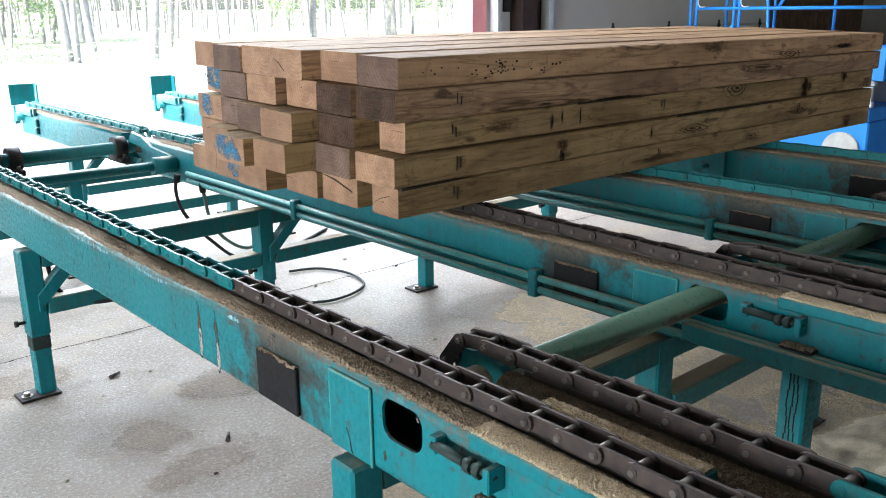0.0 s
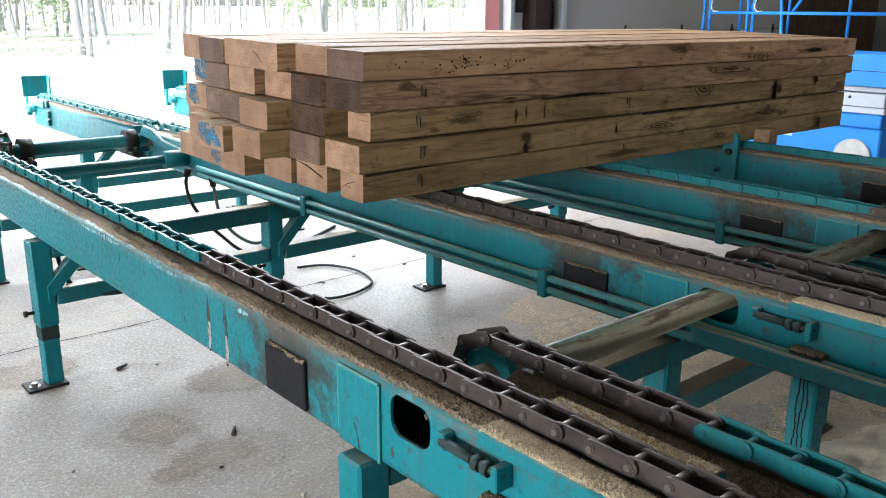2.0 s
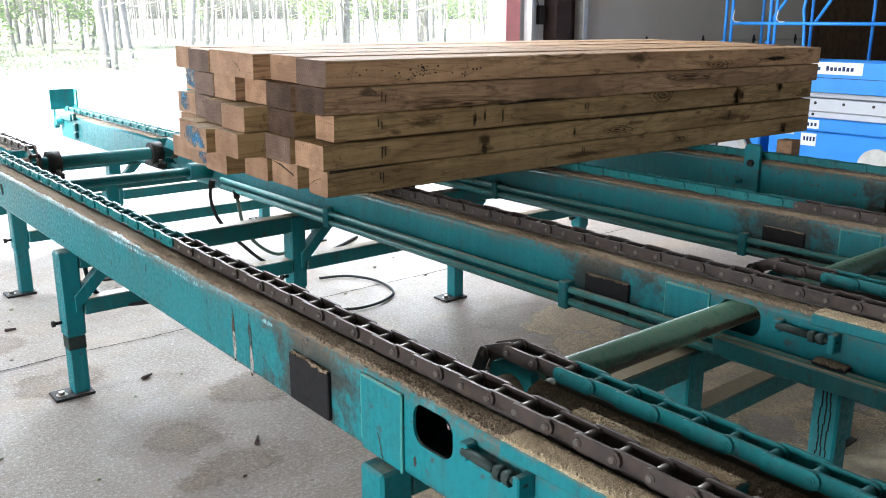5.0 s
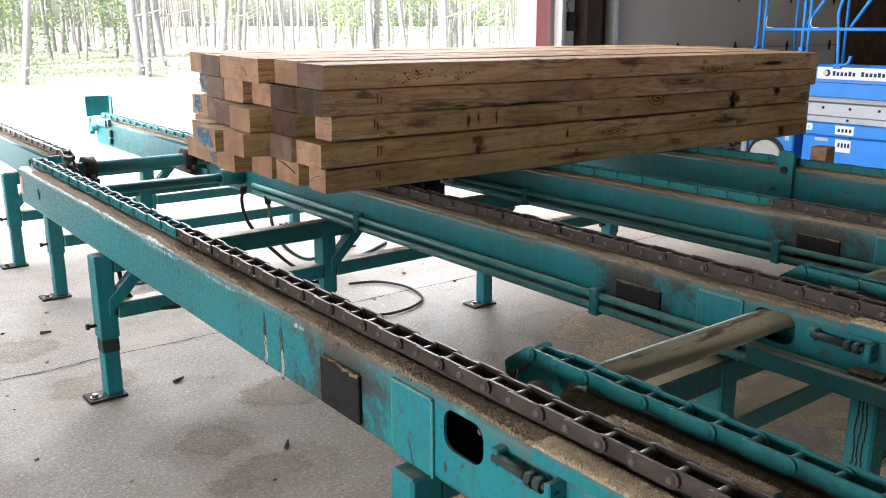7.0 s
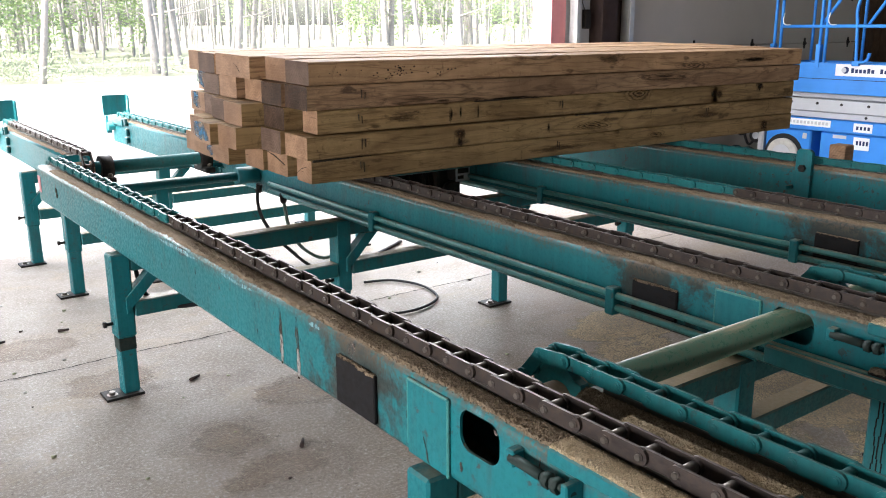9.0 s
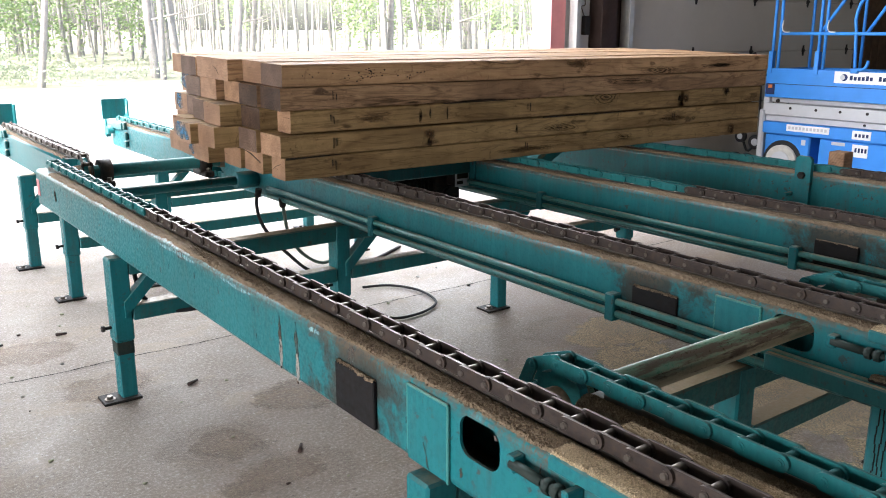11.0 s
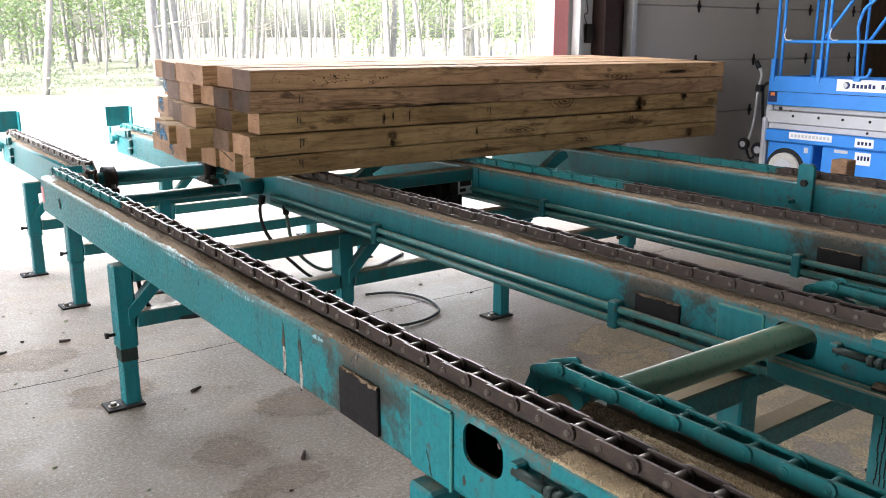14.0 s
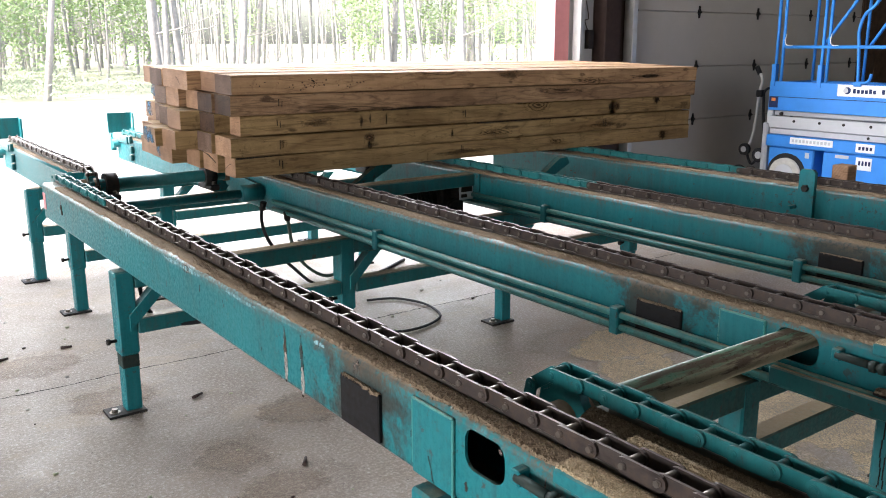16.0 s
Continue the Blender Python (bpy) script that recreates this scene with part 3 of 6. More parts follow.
def bent(bm, pts, r, n=8, steps=6):
    """A hose or bent tube along a smooth line through pts."""
    pts = [Vector(p) for p in pts]
    line = []
    for i in range(len(pts) - 1):
        p0, p1, p2, p3 = pts[max(i - 1, 0)], pts[i], pts[i + 1], pts[min(i + 2, len(pts) - 1)]
        for k in range(steps):
            t = k / steps
            line.append(0.5 * (2 * p1 + (p2 - p0) * t + (2 * p0 - 5 * p1 + 4 * p2 - p3) * t * t + (3 * p1 - p0 - 3 * p2 + p3) * t ** 3))
    line.append(pts[-1])
    rings, up = [], Vector((0.13, 0.21, 1)).normalized()
    for i, p in enumerate(line):
        d = (line[min(i + 1, len(line) - 1)] - line[max(i - 1, 0)]).normalized()
        s = d.cross(up)
        s = s.normalized() if s.length > 1e-4 else d.orthogonal().normalized()
        u = s.cross(d)
        rings.append([bm.verts.new(p + (s * math.cos(2 * math.pi * k / n) + u * math.sin(2 * math.pi * k / n)) * r) for k in range(n)])
    for a, c in zip(rings, rings[1:]):
        for k in range(n):
            f = bm.faces.new((a[k], a[(k + 1) % n], c[(k + 1) % n], c[k]))
            f.smooth = True
    bm.faces.new(rings[0][::-1])
    bm.faces.new(rings[-1])


def prism(bm, pts, axis, lo, hi, mi=0):
    """A flat outline (two coordinates) thickened along an axis 'x', 'y' or 'z'."""
    def at(p, d):
        return {"x": (d, p[0], p[1]), "y": (p[0], d, p[1]), "z": (p[0], p[1], d)}[axis]
    a = [bm.verts.new(at(p, lo)) for p in pts]
    c = [bm.verts.new(at(p, hi)) for p in pts]
    n = len(pts)
    fs = [bm.faces.new(a[::-1]), bm.faces.new(c)]
    for i in range(n):
        fs.append(bm.faces.new((a[i], a[(i + 1) % n], c[(i + 1) % n], c[i])))
    for f in fs:
        f.material_index = mi
    bmesh.ops.recalc_face_normals(bm, faces=fs)


def mesh_of(name, bm, *materials):
    me = bpy.data.meshes.new(name)
    bm.to_mesh(me)
    bm.free()
    for m in materials:
        me.materials.append(m)
    return me


def part(name, bm, material, parent=None, label="", at=None):
    ms = material if isinstance(material, (list, tuple)) else [material]
    ob = new(name, mesh_of(name, bm, *ms))
    if parent:
        ob.parent = parent
    if at is not None:
        ob.matrix_basis = at
    return tagged(ob, label) if label else ob


def share(name, me, parent, at):
    ob = new(name, me)
    ob.parent = parent
    ob.matrix_basis = at
    return ob


def thing(name, label, category, group="", kind="", at=None):
    ob = new(name)
    if at is not None:
        ob.matrix_basis = at
    return tagged(ob, label, category, group, kind)


def B():
    return bmesh.new()


def simple(name, material, lo, hi, b=0.004, kind="structure", label="", category=""):
    bm = B()
    box(bm, lo, hi, b)
    return tagged(part(name, bm, material), label, category, "", kind)


# ---- the building and the yard ----
WALL_Y = 5.25
FL = -0.085                           # floor level
ZB, ZT, ZP = 0.57, 0.772, 0.803      # beam underside, beam top, chain pins
simple("floor", CONCRETE, (-9, -8, -0.3), (14, WALL_Y + 0.1, FL), 0.002, "structure", "worn grey concrete floor with stains and sawdust", "floor")
bm = B()
gx, gy = [-400, -60, -20, 0, 20, 60, 400], [5.35, 12, 20, 24, 30, 60, 500]
gv = [[bm.verts.new((x, y, FL - 0.03 + (0.0 if y < 22 else min(2.0, (y - 22) * 0.008)))) for x in gx] for y in gy]
for j in range(len(gy) - 1):
    for i in range(len(gx) - 1):
        bm.faces.new((gv[j][i], gv[j][i + 1], gv[j + 1][i + 1], gv[j + 1][i])).material_index = 0 if gy[j + 1] < 24.5 else 1
bm2v = [bm.verts.new(p) for p in ((-400, -400, -0.31), (400, -400, -0.31), (400, 5.35, -0.31), (-400, 5.35, -0.31))]
bm.faces.new(bm2v).material_index = 0
tagged(part("ground", bm, [YARD, LITTER]), "sunlit pale gravel yard running to leaf litter", "ground", "", "structure")


def wall(name, lo, hi, m=WALL, label="dim wall cladding", cat="wall"):
    return simple(name, m, lo, hi, 0.003, "structure", label, cat)


OPEN_L, OPEN_R, OPEN_T = -0.6, 5.35, 4.3
wall("wall_north_left", (-9, WALL_Y, FL), (OPEN_L, WALL_Y + 0.2, 5.2))
wall("wall_north_over", (OPEN_L, WALL_Y, OPEN_T), (OPEN_R, WALL_Y + 0.2, 5.2))
wall("wall_north_mid", (5.72, WALL_Y + 0.02, FL), (6.3, WALL_Y + 0.2, 5.2), BROWN_STEEL, "dark brown wall between the door bays")
wall("wall_north_over_door", (6.3, WALL_Y, 4.2), (11.0, WALL_Y + 0.2, 5.2))
wall("wall_north_right", (11.0, WALL_Y, FL), (14, WALL_Y + 0.2, 5.2), PLANK, "dark brown plank wall", "wall")
wall("wall_east", (14, -8, FL), (14.2, WALL_Y + 0.2, 5.2))
# South wall is unseen; its opening is added to light the closed door.
wall("wall_south_left", (-9, -8.2, FL), (6.2, -8, 5.2))
wall("wall_south_right", (10.6, -8.2, FL), (14, -8, 5.2))
wall("wall_south_over", (6.2, -8.2, 4.3), (10.6, -8, 5.2))
# West wall is unseen; its added opening is kept low to limit light.
wall("wall_west_near", (-9.2, -8.2, FL), (-9, -4, 5.2))
wall("wall_west_far", (-9.2, 4.6, FL), (-9, WALL_Y + 0.2, 5.2))
wall("wall_west_over", (-9.2, -4, 3.2), (-9, 4.6, 5.2))
simple("ceiling", CEILING, (-9.2, -8.2, 5.2), (14.2, WALL_Y + 0.2, 5.35), 0.003, "structure", "plain ceiling cladding", "ceiling")
simple("trim_jamb", RED_STEEL, (5.16, WALL_Y - 0.02, FL), (5.36, WALL_Y + 0.26, OPEN_T), 0.004, "structure", "pinkish red steel door jamb", "door jamb")
dt = thing("door_track", "galvanised roller track of the open overhead door", "door track", "", "structure")
bm = B()
box(bm, (5.40, WALL_Y - 0.14, FL), (5.44, WALL_Y - 0.03, OPEN_T), 0.003)
box(bm, (5.44, WALL_Y - 0.06, FL), (5.55, WALL_Y - 0.03, OPEN_T), 0.003)
part("rail", bm, WHITE_STEEL, dt)
bm = B()
box(bm, (5.36, WALL_Y, FL), (5.72, WALL_Y + 0.18, 5.2), 0.003)
tagged(part("wall_north_post", bm, LIFT_GREY), "grey steel door post", "post", "", "structure")
latch = thing("door_latch", "black door latch box with a wire", "latch")
bm = B()
box(bm, (5.56, WALL_Y - 0.10, 1.47), (5.64, WALL_Y - 0.02, 1.66), 0.006)
part("case", bm, BLACK_STEEL, latch)
bm = B()
bent(bm, [(5.58, WALL_Y - 0.06, 1.66), (5.54, WALL_Y - 0.06, 1.75), (5.60, WALL_Y - 0.05, 1.78), (5.56, WALL_Y - 0.05, 1.95)], 0.006)
part("wire", bm, PIN, latch)
simple("brown_column", BROWN_STEEL, (5.74, WALL_Y - 0.16, FL), (5.97, WALL_Y + 0.015, 5.2), 0.006, "structure", "dark brown steel column between door bays", "column")
simple("trim_track", WHITE_STEEL, (6.20, WALL_Y - 0.12, FL), (6.27, WALL_Y + 0.01, 4.2), 0.004, "structure", "galvanised vertical door track", "door track")

door = thing("door_1", "closed grey sectional overhead door with black hinges", "door", "", "structure")
z = 0.04
for k in range(7):
    bm = B()
    box(bm, (6.30, WALL_Y + 0.02, z if k else FL), (11.0, WALL_Y + 0.07, z + 0.605), 0.006)
    part("panel", bm, DOOR_GREY, door)
    z += 0.612


def hinge_mesh():
    bm = B()
    prism(bm, [(-0.009, -0.068), (0.009, -0.068), (0.016, -0.025), (0.027, -0.016), (0.027, 0.016), (0.016, 0.025), (0.009, 0.068), (-0.009, 0.068),
               (-0.016, 0.025), (-0.027, 0.016), (-0.027, -0.016), (-0.016, -0.025)], "y", -0.012, 0.0)
    rod(bm, (-0.029, -0.014, 0), (0.029, -0.014, 0), 0.010, 8)
    return mesh_of("hinge", bm, BLACK_STEEL)


bm = B()
box(bm, (6.30, WALL_Y + 0.075, FL), (11.0, WALL_Y + 0.085, 4.25), 0.002)
part("door_skin", bm, DOOR_GREY, door)
hm = hinge_mesh()
for k in range(1, 7):
    for hx in (6.38, 7.46, 8.59, 9.74, 10.8):
        share("hinge", hm, door, pose(hx, WALL_Y + 0.018, 0.04 + 0.612 * k - 0.003))

# floor joint and cracks
jt = thing("floor_joint", "dark cracked control joint in the concrete floor", "floor joint", "", "structure")
bm = B()
random.seed(4)
x, prev = -8.0, None
while x < 13:
    y = 2.93 + 0.012 * noise.noise((x * 3, 0, 0)) + random.uniform(-0.004, 0.004)
    w = random.uniform(0.002, 0.0055)
    a = (bm.verts.new((x, y - w, FL + 0.004)), bm.verts.new((x, y + w, FL + 0.004)))
    if prev:
        bm.faces.new((prev[0], a[0], a[1], prev[1]))
    prev = a
    x += 0.03
part("crack", bm, CRACK, jt)
for sx, sy, rx, ry, m in ((0.16, 1.75, 0.26, 0.24, "T"), (0.12, 1.78, 0.42, 0.36, "D"), (0.24, 1.40, 0.30, 0.20, "T"), (0.3, 1.38, 0.42, 0.3, "D"), (0.0, 2.62, 0.34, 0.25, "T"),
                          (0.2, 2.3, 0.5, 0.28, "D"), (-0.25, 3.3, 0.4, 0.35, "T"), (1.1, 1.7, 0.5, 0.6, "D"), (2.3, 1.9, 0.6, 0.45, "D"), (0.65, 2.0, 0.4, 0.3, "T"), (1.7, 1.2, 0.7, 0.4, "T"), (-0.7, 1.9, 0.5, 0.4, "D")):
    bm = B()
    n = 28
    bm.faces.new([bm.verts.new((math.cos(2 * math.pi * k / n), math.sin(2 * math.pi * k / n), 0)) for k in range(n)])
    ob = part("stain", bm, STAIN_TAN if m == "T" else STAIN_DARK, jt, "", pose(sx, sy, FL + (0.0030 if m == "T" else 0.0020) + 0.0001 * sx))
    ob.scale = (rx, ry, 1)
# Spilt sawdust, made extra pale to paint in light the floor lacks.
for k, (sx, sy, rx, ry) in enumerate(((2.55, 1.75, 0.75, 0.42), (2.2, 1.3, 0.5, 0.5), (1.75, 0.45, 0.6, 0.4), (2.1, -0.1, 1.0, 0.7), (2.45, 0.55, 0.8, 0.55), (1.55, 0.15, 0.45, 0.6), (0.55, 0.55, 0.5, 0.7))):
    bm = B()
    bm.faces.new([bm.verts.new((math.cos(2 * math.pi * q / 28), math.sin(2 * math.pi * q / 28), 0)) for q in range(28)])
    ob = part("bright_sawdust_film", bm, SAWDUST_BRIGHT, jt, "thin scatter of tan sawdust, coloured pale to brighten the concrete", pose(sx, sy, FL + 0.0040 + 0.0002 * k))
    ob.scale = (rx, ry, 1)

# ---- roller chain ----
PITCH = 0.0781
SPEED = 0.130


def stadium(l, h, n=6):
    pts = []
    for s, c in ((1, l / 2), (-1, -l / 2)):
        for i in range(n + 1):
            a = -math.pi / 2 + math.pi * i / n
            pts.append((c + s * h * math.cos(a), s * h * math.sin(a)))
    return pts


def link_mesh(outer, material):
    bm = B()
    hw = 0.0268 if outer else 0.0196
    for s in (-1, 1):
        prism(bm, stadium(PITCH, 0.0168 if outer else 0.0155), "x", s * hw - 0.0032, s * hw + 0.0032)
    for e in (-1, 1):
        if outer:
            rod(bm, (-0.0355, e * PITCH / 2, 0), (0.0355, e * PITCH / 2, 0), 0.0062, 10, mi=1)
            for s in (-1, 1):
                rod(bm, (s * 0.0295, e * PITCH / 2, 0), (s * 0.0318, e * PITCH / 2, 0), 0.0095, 10, mi=0)
        else:
            rod(bm, (-0.0196, e * PITCH / 2, 0), (0.0196, e * PITCH / 2, 0), 0.0112, 10, mi=1)
    return mesh_of("link", bm, material, PIN if material is STEEL else TEAL_LINK)


LINKS = {(o, c): link_mesh(o, m) for o in (0, 1) for c, m in ((0, STEEL), (1, TEAL_LINK))}
LINK_ROWS = []


def on_loop(s, y0, y1, r):
    """Place and lean at s along a chain that rises at y0, runs to y1 and dives there."""
    if s > y1:
        a = min((s - y1) / r, math.pi)
        back = max(0.0, s - y1 - math.pi * r)
        return y1 + r * math.sin(a) - back, ZP - r + r * math.cos(a), -a
    if s < y0:
        a = min((y0 - s) / r, math.pi)
        back = max(0.0, y0 - s - math.pi * r)
        return y0 - r * math.sin(a) + back, ZP - r + r * math.cos(a), a
    return s, ZP, 0.0


def chain(label, x, s_lo, s_hi, y0, y1, r, phase, teal_test):
    """Links whose midpoints run from s_lo to s_hi along the loop at the start."""
    c = thing("conveyor_chain", label, "chain", "conveyor chains", "", pose(x, 0, 0))
    k0 = math.floor((s_lo - phase) / PITCH)
    for k in range(k0, math.ceil((s_hi - phase) / PITCH)):
        s = phase + k * PITCH
        ob = share("link", LINKS[k % 2, 1 if teal_test(s) else 0], c, pose(0, s, ZP))
        LINK_ROWS.append((ob, s, y0, y1, r))
    return c


def link_motion():
    for ob, s, y0, y1, r in LINK_ROWS:
        far = s + SPEED * 17
        bends = far > y1 - 0.05 or s - SPEED < y0 + 0.05
        times = [i * 0.5 for i in range(-2, 35)] if bends else (-1, 0, 5, 11, 16, 17)
        rows = []
        for t in times:
            y, z, a = on_loop(s + SPEED * t, y0, y1, r)
            rows.append((t, pose(0, y, z, math.degrees(a))))
        walk(ob, rows)


# ---- conveyor beams ----
def rounded(x0, x1, z0, z1, r, n=4):
    pts = []
    for cx, cz, a0 in ((x1 - r, z0 + r, -90), (x1 - r, z1 - r, 0), (x0 + r, z1 - r, 90), (x0 + r, z0 + r, 180)):
        for i in range(n + 1):
            a = radians(a0 + 90 * i / n)
            pts.append((cx + r * math.cos(a), cz + r * math.sin(a)))
    return pts


def tube_beam(x0, x1, y0, y1, z0, z1, hole=None, r=0.018):
    """A square tube along y; hole = (y0, y1, z0, z1) cut through both sides."""
    bm = B()
    pts = rounded(x0, x1, z0, z1, r)
    n = len(pts)
    ys = [y0, y1] if not hole else [y0, hole[0] - 0.05, hole[1] + 0.05, y1]
    rings = [[bm.verts.new((p[0], y, p[1])) for p in pts] for y in ys]
    for j in range(len(ys) - 1):
        for i in range(n):
            k = (i + 1) % n
            side = i == 4 or i == 14
            if hole and j == 1 and side:
                continue
            f = bm.faces.new((rings[j][i], rings[j + 1][i], rings[j + 1][k], rings[j][k]))
            f.smooth = i % 5 != 4
    if hole:
        hy0, hy1, hz0, hz1 = hole
        ring = rounded(hy0, hy1, hz0, hz1, 0.034, 6)
        for x, s in ((x0, 1), (x1, -1)):
            py0, py1, pz0, pz1 = ys[1], ys[2], z0 + r, z1 - r
            inner, outer, rim = [], [], []
            for q, (y, z) in enumerate(ring):
                c, i = divmod(q, 7)
                first, second = ((y, pz0), (py1, z)), None
                corner = ((py1, pz0), (py1, pz1), (py0, pz1), (py0, pz0))[c]
                along = {0: ((y, pz0), (py1, z)), 1: ((py1, z), (y, pz1)), 2: ((y, pz1), (py0, z)), 3: ((py0, z), (y, pz0))}[c]
                o = corner if i == 3 else along[0] if i < 3 else along[1]
                inner.append(bm.verts.new((x, y, z)))
                outer.append(bm.verts.new((x, *o)))
                rim.append(bm.verts.new((x + s * 0.007, y, z)))
            m = len(ring)
            for i in range(m):
                k = (i + 1) % m
                bm.faces.new((inner[i], inner[k], outer[k], outer[i]))
                bm.faces.new((inner[i], inner[k], rim[k], rim[i]))
    bm.faces.new(rings[0])
    bm.faces.new(rings[-1][::-1])
    bmesh.ops.recalc_face_normals(bm, faces=bm.faces[:])
    return bm


def sand(bm, x0, x1, y0, y1, z, h, seed, fine=(0, 0), nx=9, rise=0.0, ragged=1.0):
    """A heaped strip of sawdust with an uneven edge, finer between fine's two y; rise lifts its inner side."""
    rows, y = [], y0
    while y < y1:
        close = fine[0] < y < fine[1]
        n = nx
        grain = 0.0024 if close else 0.003
        row = []
        for i in range(n + 1):
            u = i / n
            e0 = x0 + ragged * (0.009 * noise.noise((y * 9, seed, 0.3)) + 0.006 * noise.noise((y * 47, seed, 1.3)) + 0.003 * noise.noise((y * 160, seed, 1.3)))
            xx = e0 + (x1 - e0) * u + random.uniform(-0.0018, 0.0018)
            hh = h * (4 * u * (1 - u)) ** 0.5 * (0.6 + 0.6 * noise.noise((y * 5, u * 2, seed)) + 0.18 * noise.noise((y * 60, u * 12, seed)))
            hh = max(hh, 0.001) + random.uniform(0, grain)
            row.append(bm.verts.new((xx, y + random.uniform(-0.001, 0.001), z + rise * math.sqrt(2 * u - u * u) + (hh if 0 < i < n else -0.002))))
        rows.append(row)
        y += 0.0042 if close else 0.011
    for a, c in zip(rows, rows[1:]):
        for i in range(nx):
            bm.faces.new((a[i], a[i + 1], c[i + 1], c[i]))


def grains(parent, m, count, x0, x1, y0, y1, z, h, seed, rise=0.0, label="", big=0.0028):
    """Loose single grains lying over a strip of sawdust, thinning out past its edges."""
    rnd = random.Random(seed)
    verts, faces = [], []
    for k in range(count):
        u = rnd.uniform(-0.10, 1.06)
        if not 0 < u < 1 and rnd.random() < 0.6:
            continue
        y = rnd.uniform(y0, y1)
        w = min(max(u, 0.0), 1.0)
        hh = h * (4 * w * (1 - w)) ** 0.5 * 0.75
        c = Vector((x0 + (x1 - x0) * u, y, z + rise * math.sqrt(2 * w - w * w) + hh + rnd.uniform(-0.0005, 0.0022)))
        s = rnd.uniform(0.4, 1.0) * big
        d = [Vector((rnd.gauss(0, 1), rnd.gauss(0, 1), rnd.gauss(0, 1))).normalized() * s for q in range(3)]
        n = len(verts)
        verts += [c + d[0], c + d[1], c + d[2], c - (d[0] + d[1] + d[2]) * 0.6]
        faces += [(n, n + 1, n + 2), (n, n + 3, n + 1), (n + 1, n + 3, n + 2), (n + 2, n + 3, n)]
    me = bpy.data.meshes.new("sawdust_grains")
    me.from_pydata(verts, [], faces)
    me.materials.append(m)
    ob = new("sawdust_grains", me)
    ob.parent = parent
    return tagged(ob, label, "", "", "stuff")


BW = 0.152
HOLE = (-0.123, 0.005, 0.663, 0.756)
BEAMS = [("A", 0.0), ("B", 1.10), ("C", 2.165), ("D", 3.25)]
CH = 0.086          # chain line from a beam's outer face


def adjuster(parent, x, y, z):
    """Take-up screw: sleeve, nuts, lugs, and a small ledge under it."""
    bm = B()
    rod(bm, (x - 0.024, y, z), (x - 0.024, y - 0.085, z - 0.002), 0.0105, 14)
    rod(bm, (x - 0.024, y - 0.085, z), (x - 0.024, y - 0.165, z - 0.004), 0.0075, 12)
    part("threaded_rod", bm, ADJUST, parent)
    bm = B()
    box(bm, (x - 0.03, y - 0.012, z - 0.018), (x, y + 0.012, z + 0.016), 0.003)
    part("lug", bm, TEAL, parent)
    bm = B()
    box(bm, (x - 0.042, y - 0.165, z - 0.032), (x, y - 0.148, z + 0.018), 0.003)
    part("lug", bm, TEAL, parent)
    for dy in (-0.092, -0.116):
        bm = B()
        rod(bm, (x - 0.024, y + dy, z - 0.003), (x - 0.024, y + dy - 0.016, z - 0.003), 0.0155, 6)
        part("nut", bm, ADJUST, parent)
    bm = B()
    box(bm, (x - 0.035, y - 0.20, 0.655), (x, y - 0.11, 0.665), 0.002)
    part("ledge", bm, BLACK_STEEL, parent)
    bm = B()
    sand(bm, x - 0.034, x - 0.001, y - 0.198, y - 0.112, 0.665, 0.006, x + 4.4, (-9, 9), 8)
    tagged(part("ledge_sawdust", bm, SAWDUST, parent), "", "", "", "stuff")
    bm = B()
    sand(bm, x - 0.0118, x - 0.001, 0.327, 0.503, 0.712, 0.004, x + 2.2, (-9, 9), 4)
    tagged(part("pad_sawdust", bm, SAWDUST, parent), "", "", "", "stuff")


